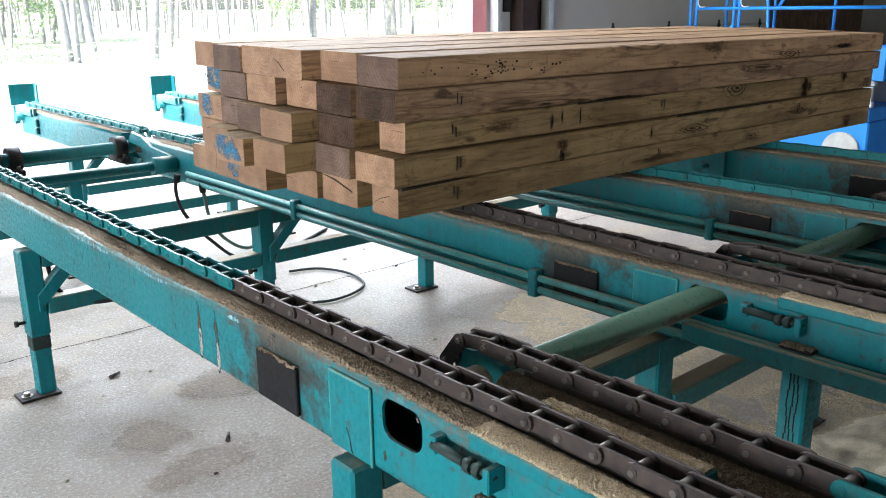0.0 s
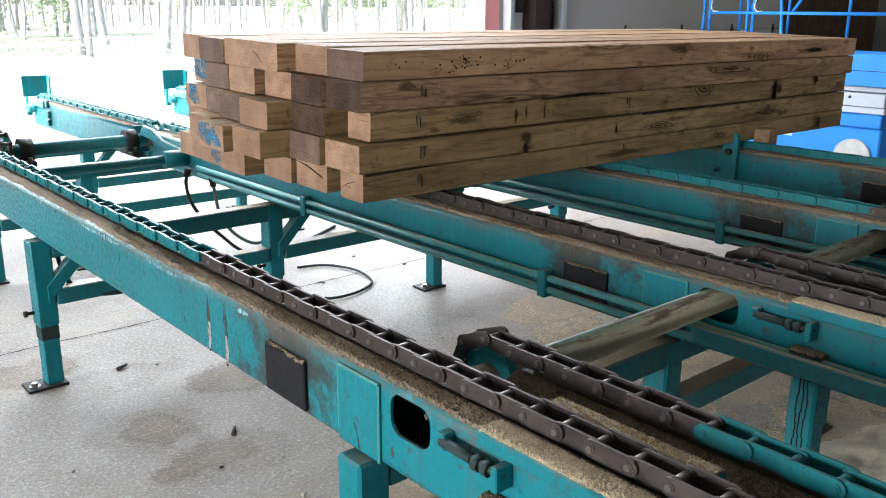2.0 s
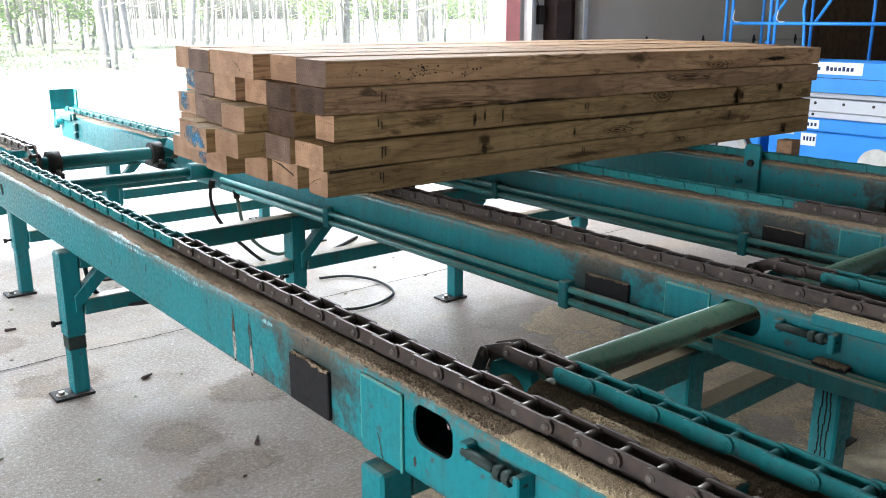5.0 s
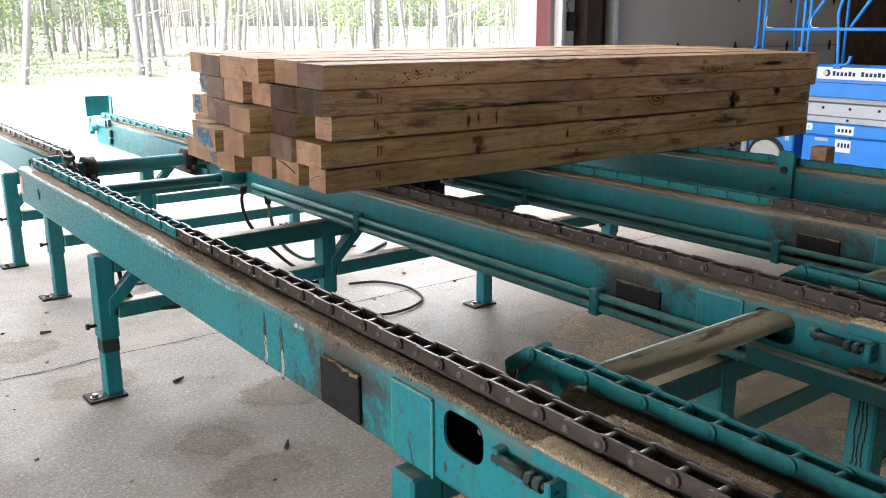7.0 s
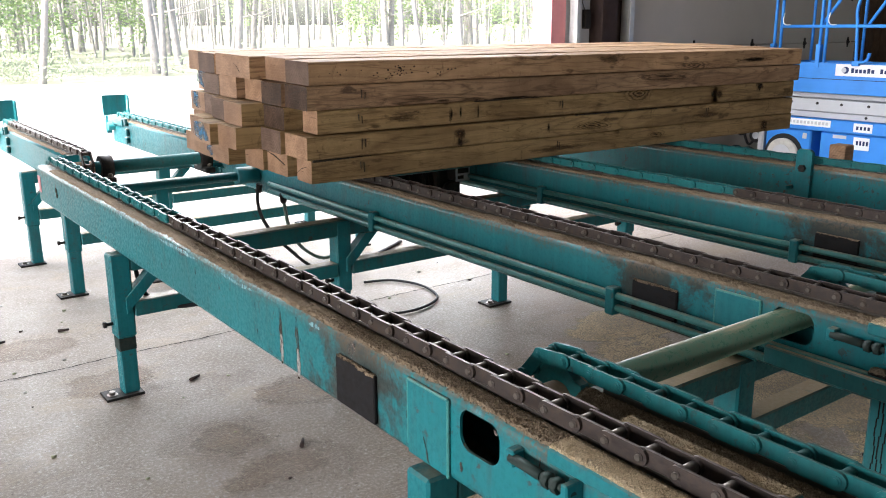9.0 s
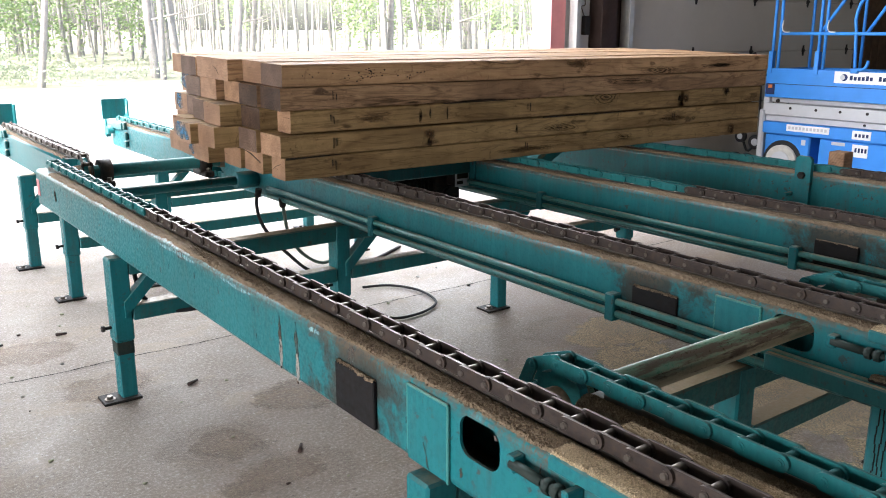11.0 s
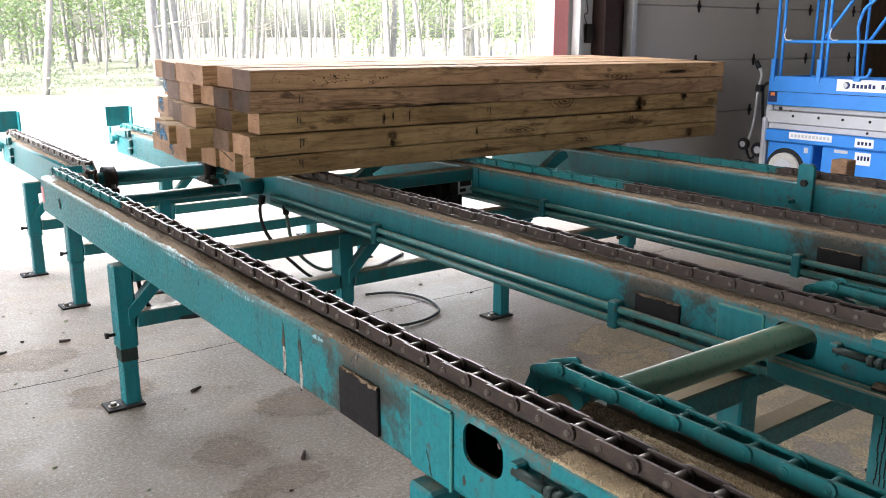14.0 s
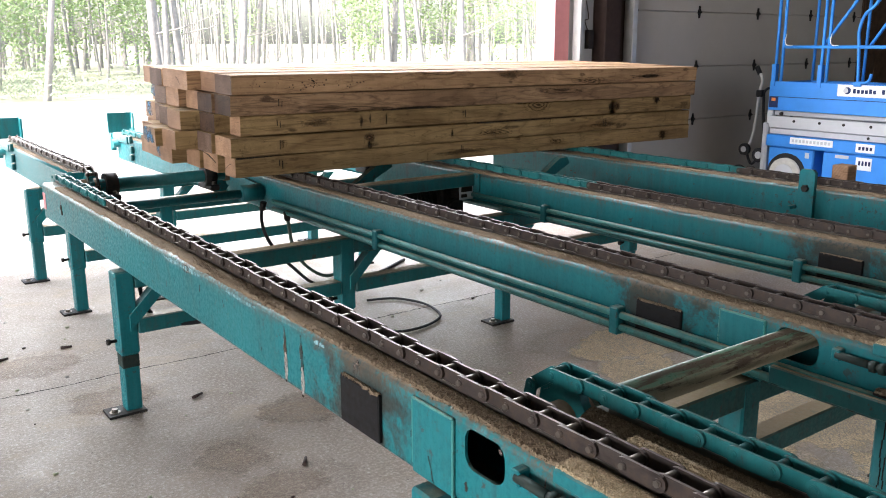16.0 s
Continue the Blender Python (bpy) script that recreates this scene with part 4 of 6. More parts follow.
def main_beam(tag, x):
    th = thing("conveyor_beam", "teal painted steel conveyor beam with chips, rust and sawdust", "conveyor beam", "conveyor beams")
    bm = tube_beam(x, x + BW, -5.0, 3.86, ZB, ZT, HOLE)
    part("tube", bm, TEAL_BEAM, th)
    bm = B()
    box(bm, (x - 0.012, 0.325, 0.588), (x, 0.505, 0.712), 0.003)
    part("pad", bm, PAD, th, "black steel pad welded to the side")
    bm = B()
    box(bm, (x - 0.008, 0.04, 0.577), (x, 0.188, 0.755), 0.003)
    part("cover_plate", bm, TEAL, th)
    # Added strips that draw the cover plate's chamfered edges in a paler colour.
    bm = B()
    for (ya, za), (yb, zb) in (((0.04, 0.577), (0.04, 0.755)), ((0.04, 0.755), (0.188, 0.755)), ((0.188, 0.60), (0.188, 0.755))):
        box(bm, (x - 0.0085, ya - 0.0035, za - 0.0035), (x, yb + 0.0035, zb + 0.0035), 0.0025)
    part("weld_bead", bm, TEAL_PIPE, th)
    bm = B()
    prism(bm, [(0.096, 0.578), (0.108, 0.592), (0.112, 0.615), (0.124, 0.640), (0.1265, 0.639), (0.115, 0.613), (0.111, 0.590), (0.100, 0.577)], "x", x - 0.0095, x - 0.007)
    part("rust_crack", bm, RUST, th)
    adjuster(th, x, -0.185, 0.728)
    bm = B()
    box(bm, (x - 0.018, -1.5, 0.752), (x - 0.002, -0.272, 0.783), 0.004)
    box(bm, (x - 0.004, -1.5, ZT + 0.002), (x + 0.044, -0.272, ZT + 0.012), 0.003)
    part("edge_plate", bm, TEAL, th)
    bm = B()
    box(bm, (x + CH - 0.02, -4.9, ZT), (x + CH + 0.02, 3.84, ZP - 0.0195), 0.002)
    part("wear_strip", bm, PIN, th)
    bm = B()
    sand(bm, x + 0.006, x + CH - 0.023, -1.4, 3.6, ZT, 0.010, x + 1.3, (-0.8, 1.4) if x < 0.1 else (-0.4, 0.9), 12)
    tagged(part("sawdust_heap", bm, SAWDUST, th, "brown sawdust strewn along the beam top"), "", "", "", "stuff")
    bm = B()
    sand(bm, x + CH + 0.023, x + BW - 0.004, -1.4, 3.6, ZT, 0.008, x + 5.3)
    tagged(part("sawdust_heap", bm, SAWDUST, th, "brown sawdust strewn along the beam top"), "", "", "", "stuff")
    bm = B()
    sand(bm, x - 0.014, x + 0.042, -1.4, -0.275, ZT + 0.013, 0.003, x + 9.3, (-0.9, 0), 14, 0, 0.15)
    tagged(part("fresh_sawdust", bm, SAWDUST_FRESH, th, "pale fresh sawdust"), "", "", "", "stuff")
    if x < 2:
        near = x < 1
        grains(th, SAWDUST, 15000 if near else 8000, x + 0.006, x + CH - 0.023, -0.9, 1.6 if near else 1.2, ZT, 0.010, 5)
        grains(th, SAWDUST, 4000, x + CH + 0.023, x + BW - 0.004, -0.9, 0.8, ZT, 0.008, 6)
        grains(th, SAWDUST_FRESH, 14000 if near else 6000, x - 0.014, x + 0.042, -0.9, -0.275, ZT + 0.013, 0.003, 7, big=0.0017)
        grains(th, SAWDUST_FRESH, 8000, x + BW + 0.021, x + BW + 0.058, -0.632, -0.27, ZT + 0.005, 0.003, 8, big=0.0016)
        grains(th, SAWDUST, 500, x - 0.034, x - 0.001, -0.383, -0.297, 0.665, 0.006, 9)
        grains(th, SAWDUST, 500, x - 0.0118, x - 0.001, 0.327, 0.503, 0.712, 0.003, 10)
    bm = B()
    box(bm, (x + BW + 0.018, -0.635, ZT - 0.030), (x + BW + 0.060, -0.265, ZT + 0.004), 0.003)
    part("shelf_plate", bm, TEAL, th)
    bm = B()
    sand(bm, x + BW + 0.021, x + BW + 0.058, -0.63, -0.27, ZT + 0.005, 0.003, x + 7.1, (-0.9, 0), 9, 0, 0.15)
    tagged(part("fresh_sawdust", bm, SAWDUST_FRESH, th, "pale fresh sawdust"), "", "", "", "stuff")
    return th


beams = {t: main_beam(t, x) for t, x in BEAMS}
# bare drips and rust runs where the paint has come away
random.seed(3)


def drip(name, m, yy, z0, z1, w, depth, label):
    bm = B()
    n, left, right = 14, [], []
    for i in range(n + 1):
        u = i / n
        s = math.sin(math.pi * min(1.0, 0.06 + u * 0.9)) ** 0.5 * w
        mid = yy + 0.003 * noise.noise((u * 3, yy * 9, 0.5))
        left.append((mid - s * random.uniform(0.45, 1.0), z0 + (z1 - z0) * u))
        right.append((mid + s * random.uniform(0.35, 1.0), z0 + (z1 - z0) * u))
    prism(bm, left + right[::-1], "x", -depth, 0.0006)
    part(name, bm, m, beams["A"], label)


for yy, z1 in ((0.835, 0.668), (0.735, 0.655)):
    drip("rust_run", RUST, yy + 0.004, z1 - 0.09, 0.745, 0.012, 0.0008, "brown rust run in the paint")
    drip("bare_patch", BARE, yy, z1 - 0.082, z1, 0.0125, 0.0015, "pale bare streak in the paint")
drip("bare_patch", SCRAPE, 0.44, 0.714, 0.765, 0.024, 0.0012, "scraped brownish patch above the pad")
drip("bare_patch", SCRAPE, 1.62, 0.735, 0.762, 0.05, 0.0010, "rubbed paint at the beam edge")
for ya, yb in ((1.47, 1.86), (1.02, 1.26), (2.25, 2.34), (0.60, 0.66)):
    bm = B()
    n, top, low = 18, [], []
    for i in range(n + 1):
        yy = ya + (yb - ya) * i / n
        w = 0.010 * math.sin(math.pi * i / n) ** 0.5
        mid = 0.750 + 0.004 * noise.noise((yy * 8, 2.0, 0.5))
        top.append((yy, mid + w * random.uniform(0.4, 1.0)))
        low.append((yy, mid - w * random.uniform(0.3, 1.0)))
    prism(bm, top + low[::-1], "x", -0.0011, 0.0006)
    part("scuff", bm, SCUFF, beams["A"], "pale scuff where the paint is rubbed thin")
for k in range(26):
    yy = random.uniform(-0.7, 3.4)
    z1 = random.uniform(0.60, 0.76)
    drip("paint_chip", RUST if k % 3 else SCRAPE, yy, z1 - random.uniform(0.006, 0.03), z1, random.uniform(0.002, 0.006), 0.0007, "")
bm = B()
box(bm, (-0.0035, 3.795, 0.63), (0.0, 3.85, 0.72), 0.0012)
part("label_plate", bm, RED_STEEL, beams["A"], "faded red label at the beam end")
# end hole and end label plate of the outer beam
bm = B()
rod(bm, (-0.003, 3.445, 0.692), (0.001, 3.445, 0.692), 0.016, 12)
rod(bm, (-0.003, 3.437, 0.668), (0.001, 3.437, 0.668), 0.014, 12)
part("slot", bm, INK, beams["A"])

# hydraulic lines under the beams
for tag, x in BEAMS[1:3]:
    ln = thing("hydraulic_lines", "pair of pale teal hydraulic tubes clamped along the beam", "pipes", "hydraulic lines")
    for zz in (0.645, 0.604):
        bm = B()
        rod(bm, (x - 0.022, -1.6, zz), (x - 0.022, 3.2, zz), 0.0125, 10)
        part("tube", bm, TEAL_PIPE, ln)
    for yy in (0.575, 2.075, -0.9):
        bm = B()
        box(bm, (x - 0.042, yy - 0.02, 0.578), (x - 0.001, yy + 0.02, 0.672), 0.005)
        part("clamp", bm, TEAL, ln)

# ---- support frames: cross beams, legs, stretchers ----


def leg(parent, x, y, ztop, brace=True, w=0.085, split=0.19):
    outer = x < 0 and brace
    bm = B()
    box(bm, (x, y, split), (x + w, y + w, ztop), 0.007)
    lg = part("leg", bm, TEAL, parent)
    bm = B()
    box(bm, (x + 0.007, y + 0.007, FL + 0.012), (x + w - 0.007, y + w - 0.007, split + 0.02), 0.005)
    part("foot_tube", bm, TEAL, lg)
    bm = B()
    box(bm, (x - 0.075, y - 0.015, FL), (x + w + 0.005, y + w + 0.015, FL + 0.012), 0.002)
    part("foot_plate", bm, BLACK_STEEL, lg)
    if outer:
        bm = B()
        box(bm, (x + 0.005, y + 0.005, split - 0.062), (x + w - 0.005, y + w - 0.005, split - 0.002), 0.003)
        part("grease_band", bm, ADJUST, lg, "band of black grease on the telescoping foot")
    bm = B()
    rod(bm, (x - 0.04, y + 0.03, FL + 0.012), (x - 0.04, y + 0.03, FL + 0.016), 0.024, 12)
    rod(bm, (x - 0.04, y + 0.03, FL + 0.016), (x - 0.04, y + 0.03, FL + 0.03), 0.014, 6)
    part("anchor_bolt", bm, PIN, lg)
    bm = B()
    rod(bm, (x, y + 0.05, split + 0.06), (x - 0.035, y + 0.05, split + 0.06), 0.008, 8)
    rod(bm, (x - 0.028, y + 0.05, split + 0.06), (x - 0.042, y + 0.05, split + 0.06), 0.014, 6)
    part("set_screw", bm, BLACK_STEEL, lg)
    if brace:
        bm = B()
        prism(bm, [(x + 0.05, 0.30), (x + 0.05, 0.37), (x + 0.165, 0.486), (x + 0.235, 0.486)], "y", y - 0.012, y + 0.045)
        part("brace", bm, TEAL, lg)


def frame_row(y, xs, spans, z0, z1, w=0.085, stretcher=0.35, brace=True, cap=0.0):
    """Legs at xs, cross beams over the spans (x0, x1), stretchers between the legs."""
    fr = thing("steel_trestle", "teal steel trestle standing on the concrete floor under the conveyor", "trestle", "steel trestles")
    for a, b2 in spans:
        bm = B()
        box(bm, (a, y + 0.002, z0), (b2, y + w - 0.002, z1), 0.006)
        part("cross_beam", bm, TEAL_DUSTY, fr)
    for x in xs:
        leg(fr, x, y, z1 - 0.001 - cap, brace, w)
    for a, b2 in zip(xs, xs[1:]):
        bm = B()
        box(bm, (a + w, y - 0.008, stretcher - 0.07), (b2, y + 0.068, stretcher), 0.005)
        part("stretcher", bm, TEAL_DUSTY, fr)
    return fr


LX = [-0.04, 1.065, 2.13, 3.21]
frame_row(2.41, LX, [(0.044, 3.4)], 0.485, 0.568)
frame_row(0.066, LX, [(0.044, 3.4)], 0.485, 0.568, 0.085, 0.37, False)
for x in (1.062, 2.132, 3.212):
    fr = thing("steel_post", "teal steel post with streaks of grease under the beam", "post", "posts under the beams")
    leg(fr, x, -0.382, 0.606, False, 0.072)
    for dy, zb in ((0.022, 0.27), (0.034, 0.22), (0.046, 0.30)):
        bm = B()
        for k in range(12):
            za, yy = 0.60 - (0.60 - zb) * k / 12, -0.382 + dy + 0.0025 * math.sin(k * 1.3 + dy * 90)
            box(bm, (x - 0.0012, yy - 0.0018, za - (0.60 - zb) / 12), (x + 0.001, yy + 0.0018, za), 0.0004)
        part("grease_run", bm, PAD, fr, "black run of grease down the post")
rail = thing("lower_channel", "teal steel channel under the beam with rust patches", "channel")
bm = B()
box(bm, (1.036, -3.0, 0.607), (1.056, -0.02, 0.657), 0.004)
part("channel_bar", bm, TEAL_DUSTY, rail)
for yy in (-1.2,):
    bm = B()
    box(bm, (1.056, yy - 0.02, 0.57), (1.099, yy + 0.02, 0.600), 0.003)
    part("bracket", bm, TEAL, rail)

# ---- infeed and outfeed conveyors ----


SPINNERS = []       # turning things with their axis points


def sprocket(parent, x, y, z, r=0.085, hub=0.045):
    """A toothed wheel about its own x."""
    bm = B()
    pts = []
    for i in range(32):
        rr = r * (1.0 if i % 4 < 2 else 0.9)
        a = 2 * math.pi * i / 32
        pts.append((rr * math.cos(a), rr * math.sin(a)))
    prism(bm, pts, "x", -0.012, 0.012)
    sp = part("sprocket", bm, TEAL_LINK, parent, "", pose(x, y, z))
    bm = B()
    rod(bm, (-0.05, 0, 0), (0.05, 0, 0), hub, 20)
    part("hub", bm, HUB, sp, "dusty brown steel hub")
    bm = B()
    rod(bm, (-0.054, 0, 0), (-0.0505, 0, 0), hub * 0.35, 12)
    part("centre_bolt", bm, BLACK_STEEL, sp)
    SPINNERS.append((sp, x, y, z))
    return sp


R_S = 0.1
INX = [0.276, 1.376, 2.441]
for ix in INX:
    th = thing("infeed_beam", "sawdust covered teal infeed conveyor beam", "conveyor beam", "infeed beams")
    part("tube", tube_beam(ix - 0.075, ix + 0.075, -5.0, -0.108, 0.56, 0.766, None, 0.055), TEAL, th)
    bm = B()
    sand(bm, ix - 0.0775, ix - 0.022, -1.6, -0.111, 0.712, 0.0022, ix, (-1.0, 0), 14, 0.0575, 0.3)
    tagged(part("sawdust_heap", bm, SAWDUST, th, "brown sawdust heaped on the beam shoulder"), "", "", "", "stuff")
    if ix < 2:
        grains(th, SAWDUST, 24000 if ix < 1 else 8000, ix - 0.0775, ix - 0.022, -1.0, -0.111, 0.712, 0.0022, 11, 0.0575)
    bm = B()
    box(bm, (ix - 0.02, -4.9, 0.765), (ix + 0.02, -0.15, ZP - 0.0195), 0.002)
    part("wear_strip", bm, PIN, th)
    sprocket(th, ix, -0.012, ZP - R_S)
head = thing("drive_shaft", "worn green round drive shaft between the conveyor beams", "shaft", "", "", pose(0.2, -0.015, ZP - R_S))
SPINNERS.append((head, 0.2, -0.015, ZP - R_S))
bm = B()
rod(bm, (0, 0, 0), (4.0, 0, 0), 0.038, 24)
part("bar", bm, SHAFT, head)
for cx in (0.345, 1.31, 2.51):
    bm = B()
    rod(bm, (cx - 0.2, 0, 0), (cx - 0.17, 0, 0), 0.05, 20)
    part("collar", bm, BLACK_STEEL, head)

OUTX = [0.29, 1.17, 2.36]
for ox in OUTX:
    th = thing("outfeed_beam", "pale teal outfeed conveyor beam reaching out of the open bay", "conveyor beam", "outfeed beams")
    part("tube", tube_beam(ox - 0.075, ox + 0.075, 4.15, 6.25, ZB, ZT), TEAL, th)
    bm = B()
    box(bm, (ox - 0.12, 6.33, 0.79), (ox + 0.09, 6.345, 0.955), 0.003)
    box(bm, (ox + 0.07, 6.27, 0.79), (ox + 0.085, 6.335, 0.95), 0.003)
    part("end_stop", bm, TEAL, th, "teal plate stop at the beam end")
    bm = B()
    box(bm, (ox - 0.10, 5.9, 0.73), (ox - 0.075, 6.4, 0.79), 0.004)
    box(bm, (ox - 0.11, 6.3, 0.64), (ox - 0.07, 6.345, 0.79), 0.004)
    part("take_up_bracket", bm, TEAL, th)
    bm = B()
    rod(bm, (ox - 0.13, 6.2, 0.71), (ox + 0.09, 6.2, 0.71), 0.035, 14)
    part("idler_hub", bm, TEAL, th)
    bm = B()
    box(bm, (ox - 0.10, 5.82, 0.74), (ox - 0.075, 5.86, 0.80), 0.006)
    box(bm, (ox - 0.10, 5.80, 0.66), (ox - 0.075, 5.84, 0.72), 0.006)
    box(bm, (ox - 0.10, 5.81, 0.60), (ox - 0.075, 5.86, 0.65), 0.006)
    part("clip", bm, TEAL_DUSTY, th)
    bm = B()
    box(bm, (ox - 0.02, 4.2, ZT), (ox + 0.02, 6.2, ZP - 0.0195), 0.002)
    part("wear_strip", bm, PIN, th)
    sprocket(th, ox, 4.02, ZP - R_S)
    bm = B()
    sand(bm, ox - 0.07, ox - 0.024, 4.2, 6.1, ZT, 0.005, ox + 2, (0, 0), 5)
    tagged(part("sawdust_heap", bm, SAWDUST, th, "thin sawdust on the beam top"), "", "", "", "stuff")


def pillow_block(x, y, z):
    pb = thing("bearing_block", "dark greasy pillow block bearing on its bracket", "bearing", "pillow blocks")
    bm = B()
    rod(bm, (x - 0.035, y, z), (x + 0.035, y, z), 0.07, 20)
    box(bm, (x - 0.03, y - 0.11, z - 0.085), (x + 0.03, y + 0.11, z - 0.05), 0.006)
    part("housing", bm, BLACK_STEEL, pb)
    for dy in (-0.085, 0.085):
        bm = B()
        rod(bm, (x, y + dy, z - 0.05), (x, y + dy, z - 0.03), 0.013, 6)
        part("bolt", bm, PIN, pb)
    return pb


tail = thing("tail_shaft", "dark green round tail shaft of the outfeed conveyor", "shaft", "", "", pose(0.2, 4.02, ZP - R_S))
SPINNERS.append((tail, 0.2, 4.02, ZP - R_S))
bm = B()
rod(bm, (0, 0, 0), (3.4, 0, 0), 0.038, 20)
part("bar", bm, TEAL_LINK, tail)
for px in (0.41, 1.02, 1.34, 2.2):
    pillow_block(px, 4.02, ZP - R_S)
frame_row(4.10, [0.162, 0.72, 2.2], [(0.166, 2.4)], 0.485, 0.568, 0.085, 0.30, False)
frame_row(5.02, [0.12, 1.05, 2.25], [(0.124, 2.4)], 0.485, 0.568, 0.085, 0.30, True)
lk = thing("link_bar", "bent teal link bar between bearing and beam", "link bar")
bm = B()
prism(bm, [(4.00, 0.74), (3.94, 0.80), (3.80, 0.79), (3.66, 0.74), (3.40, 0.72), (3.40, 0.685), (3.68, 0.70), (3.84, 0.73)], "x", 1.075, 1.095)
part("bar", bm, TEAL, lk)
tr = thing("torsion_pipe", "teal cross pipe carried in a bracket on the beam", "pipe")
bm = B()
rod(bm, (0.16, 3.38, 0.675), (1.06, 3.38, 0.675), 0.026, 14)
part("pipe", bm, TEAL, tr)
bm = B()
rod(bm, (0.96, 3.38, 0.675), (1.09, 3.38, 0.675), 0.05, 16)
part("hub", bm, TEAL, tr)

# ---- chains ----
for (tag, x), (ph, test) in zip(BEAMS, ((-0.068, lambda s: s > 0.755), (-0.10, lambda s: s > 2.87), (-0.05, lambda s: s > -0.23), (-0.03, lambda s: s > -0.38))):
    chain("conveyor chain of dark oiled and teal painted links", x + CH, -3.1, 4.0, -9, 3.80, 0.09, ph, test)
for ix in INX:
    chain("infeed chain of dark and teal painted links", ix, -3.2, 0.2, -9, -0.012, R_S, 0.0, lambda s: s < -0.79)
for ox, test in zip(OUTX, (lambda s: s < 4.9, lambda s: False, lambda s: False)):
    chain("outfeed chain of pale painted links", ox, 1.7, 6.4, 4.02, 6.2, R_S, 0.03, lambda s, q=test: not q(s))

# ---- the timber pack ----
pack = thing("timber_pack", "stacked pack of rough sawn timbers riding on the chains", "timber stack")
PACK_L, TW, TH = 3.685, 0.2247, 0.1085
ENDS = [  # per course from the bottom: how far each end sits in (+) or out (-), front to back
    (-0.001, -0.014, -0.03, -0.112, -0.09, -0.085),
    (-0.026, -0.043, -0.164, -0.203, -0.14, -0.033),
    (0.04, -0.022, -0.128, -0.10, -0.054, -0.042),
    (-0.019, -0.031, -0.016, -0.054, -0.051, 0.006),
    (-0.01, -0.003, -0.079, -0.07, -0.071, -0.04)]
END_LOOK = ["FFFFFF", "FGFFFF", "FDFGGF", "DDFFGF", "GFFFGF"]
END_R = [0.05, 0.02, 0.0, -0.03, 0.02]


def timber(row, col):
    rnd = random.Random(row * 31 + col * 7)
    bm = B()
    x0 = ENDS[row][col]
    x1 = PACK_L + (-0.02, -0.045, -0.01, 0.0, 0.0)[row] + rnd.uniform(-0.02, 0.02) * (col > 0)
    v0, v1 = col * TW + rnd.uniform(0.0, 0.006), (col + 1) * TW - rnd.uniform(0.004, 0.014)
    h0, h1 = row * TH + 0.001, (row + 1) * TH - rnd.uniform(0.001, 0.007)
    if col == 0:
        v0 = (0.012, 0.0, 0.024, 0.0, -0.004)[row]
        v1 = (0.155, v1, 0.162, v1, v1)[row]
    n, bev = 14, 0.005
    cy, cz = (col + 0.5) * TW, (row + 0.5) * TH
    rings = []
    for i in range(n + 1):
        u = x0 + (x1 - x0) * i / n
        j = [0.0025 * noise.noise((u * 1.3 + row * 5, col * 3.1, q * 7.7)) for q in range(4)]
        a, b2, c, d = v0 + j[0], v1 + j[1], h0 + abs(j[2]), h1 + j[3]
        oct_ = [(a + bev, c), (b2 - bev, c), (b2, c + bev), (b2, d - bev), (b2 - bev, d), (a + bev, d), (a, d - bev), (a, c + bev)]
        rings.append([bm.verts.new((u, p[0] - cy, p[1] - cz)) for p in oct_])
    for r0, r1 in zip(rings, rings[1:]):
        for q in range(8):
            k = (q + 1) % 8
            bm.faces.new((r0[q], r1[q], r1[k], r0[k]))
    bm.faces.new(rings[0]).material_index = 1
    bm.faces.new(rings[-1][::-1]).material_index = 1
    bmesh.ops.recalc_face_normals(bm, faces=bm.faces[:])
    side = WOOD_DARK if row == 3 else WOOD_GREEN if row < 3 else WOOD
    return part("timber", bm, [side, {"F": END_FRESH, "G": END_GREY, "D": END_DARK}[END_LOOK[row][col]]], pack, "", pose(0, cy, cz))


for row in range(5):
    for col in range(6):
        timber(row, col)
PACK_X, PACK_Z = 0.780, 0.8275


def pack_pose(t):
    """The pack rides along y with the chains and slews by under one degree."""
    return pose(PACK_X, 0.916 + 0.1320 * t - 0.00018 * t * t, PACK_Z, 1.15, 0.22, 0.47 - 0.13 * t + 0.0043 * t * t)


def motions():
    walk(pack, [(t, pack_pose(t)) for t in (-1, 0, 2, 4, 6, 8, 10, 12, 14, 16, 17)])
    for ob, x, y, z in SPINNERS:
        walk(ob, [(k * 0.5, pose(x, y, z, -math.degrees(SPEED / R_S) * k * 0.5)) for k in range(-2, 35)])
    link_motion()


# ---- hoses, cable and small things about the conveyor ----
hz = thing("hydraulic_hoses", "two black and grey hydraulic hoses hanging to the floor", "hoses")
bm = B()
bent(bm, [(1.04, 3.24, 0.64), (1.03, 3.26, 0.55), (1.06, 3.28, 0.44), (1.13, 3.3, 0.33), (1.25, 3.32, 0.2), (1.42, 3.36, 0.06), (1.66, 3.42, 0.0)], 0.0105)
part("hose", bm, RUBBER, hz)
bm = B()
bent(bm, [(1.075, 3.02, 0.605), (1.10, 3.05, 0.52), (1.17, 3.15, 0.38), (1.30, 3.25, 0.22), (1.47, 3.3, 0.12), (1.62, 3.3, 0.17)], 0.0105)
part("hose", bm, GREEN_HOSE, hz)
for p, q in (((1.04, 3.24, 0.64), (1.035, 3.25, 0.595)), ((1.075, 3.02, 0.61), (1.085, 3.035, 0.565))):
    bm = B()
    rod(bm, p, q, 0.019, 8)
    part("hose_fitting", bm, BLACK_STEEL, hz)
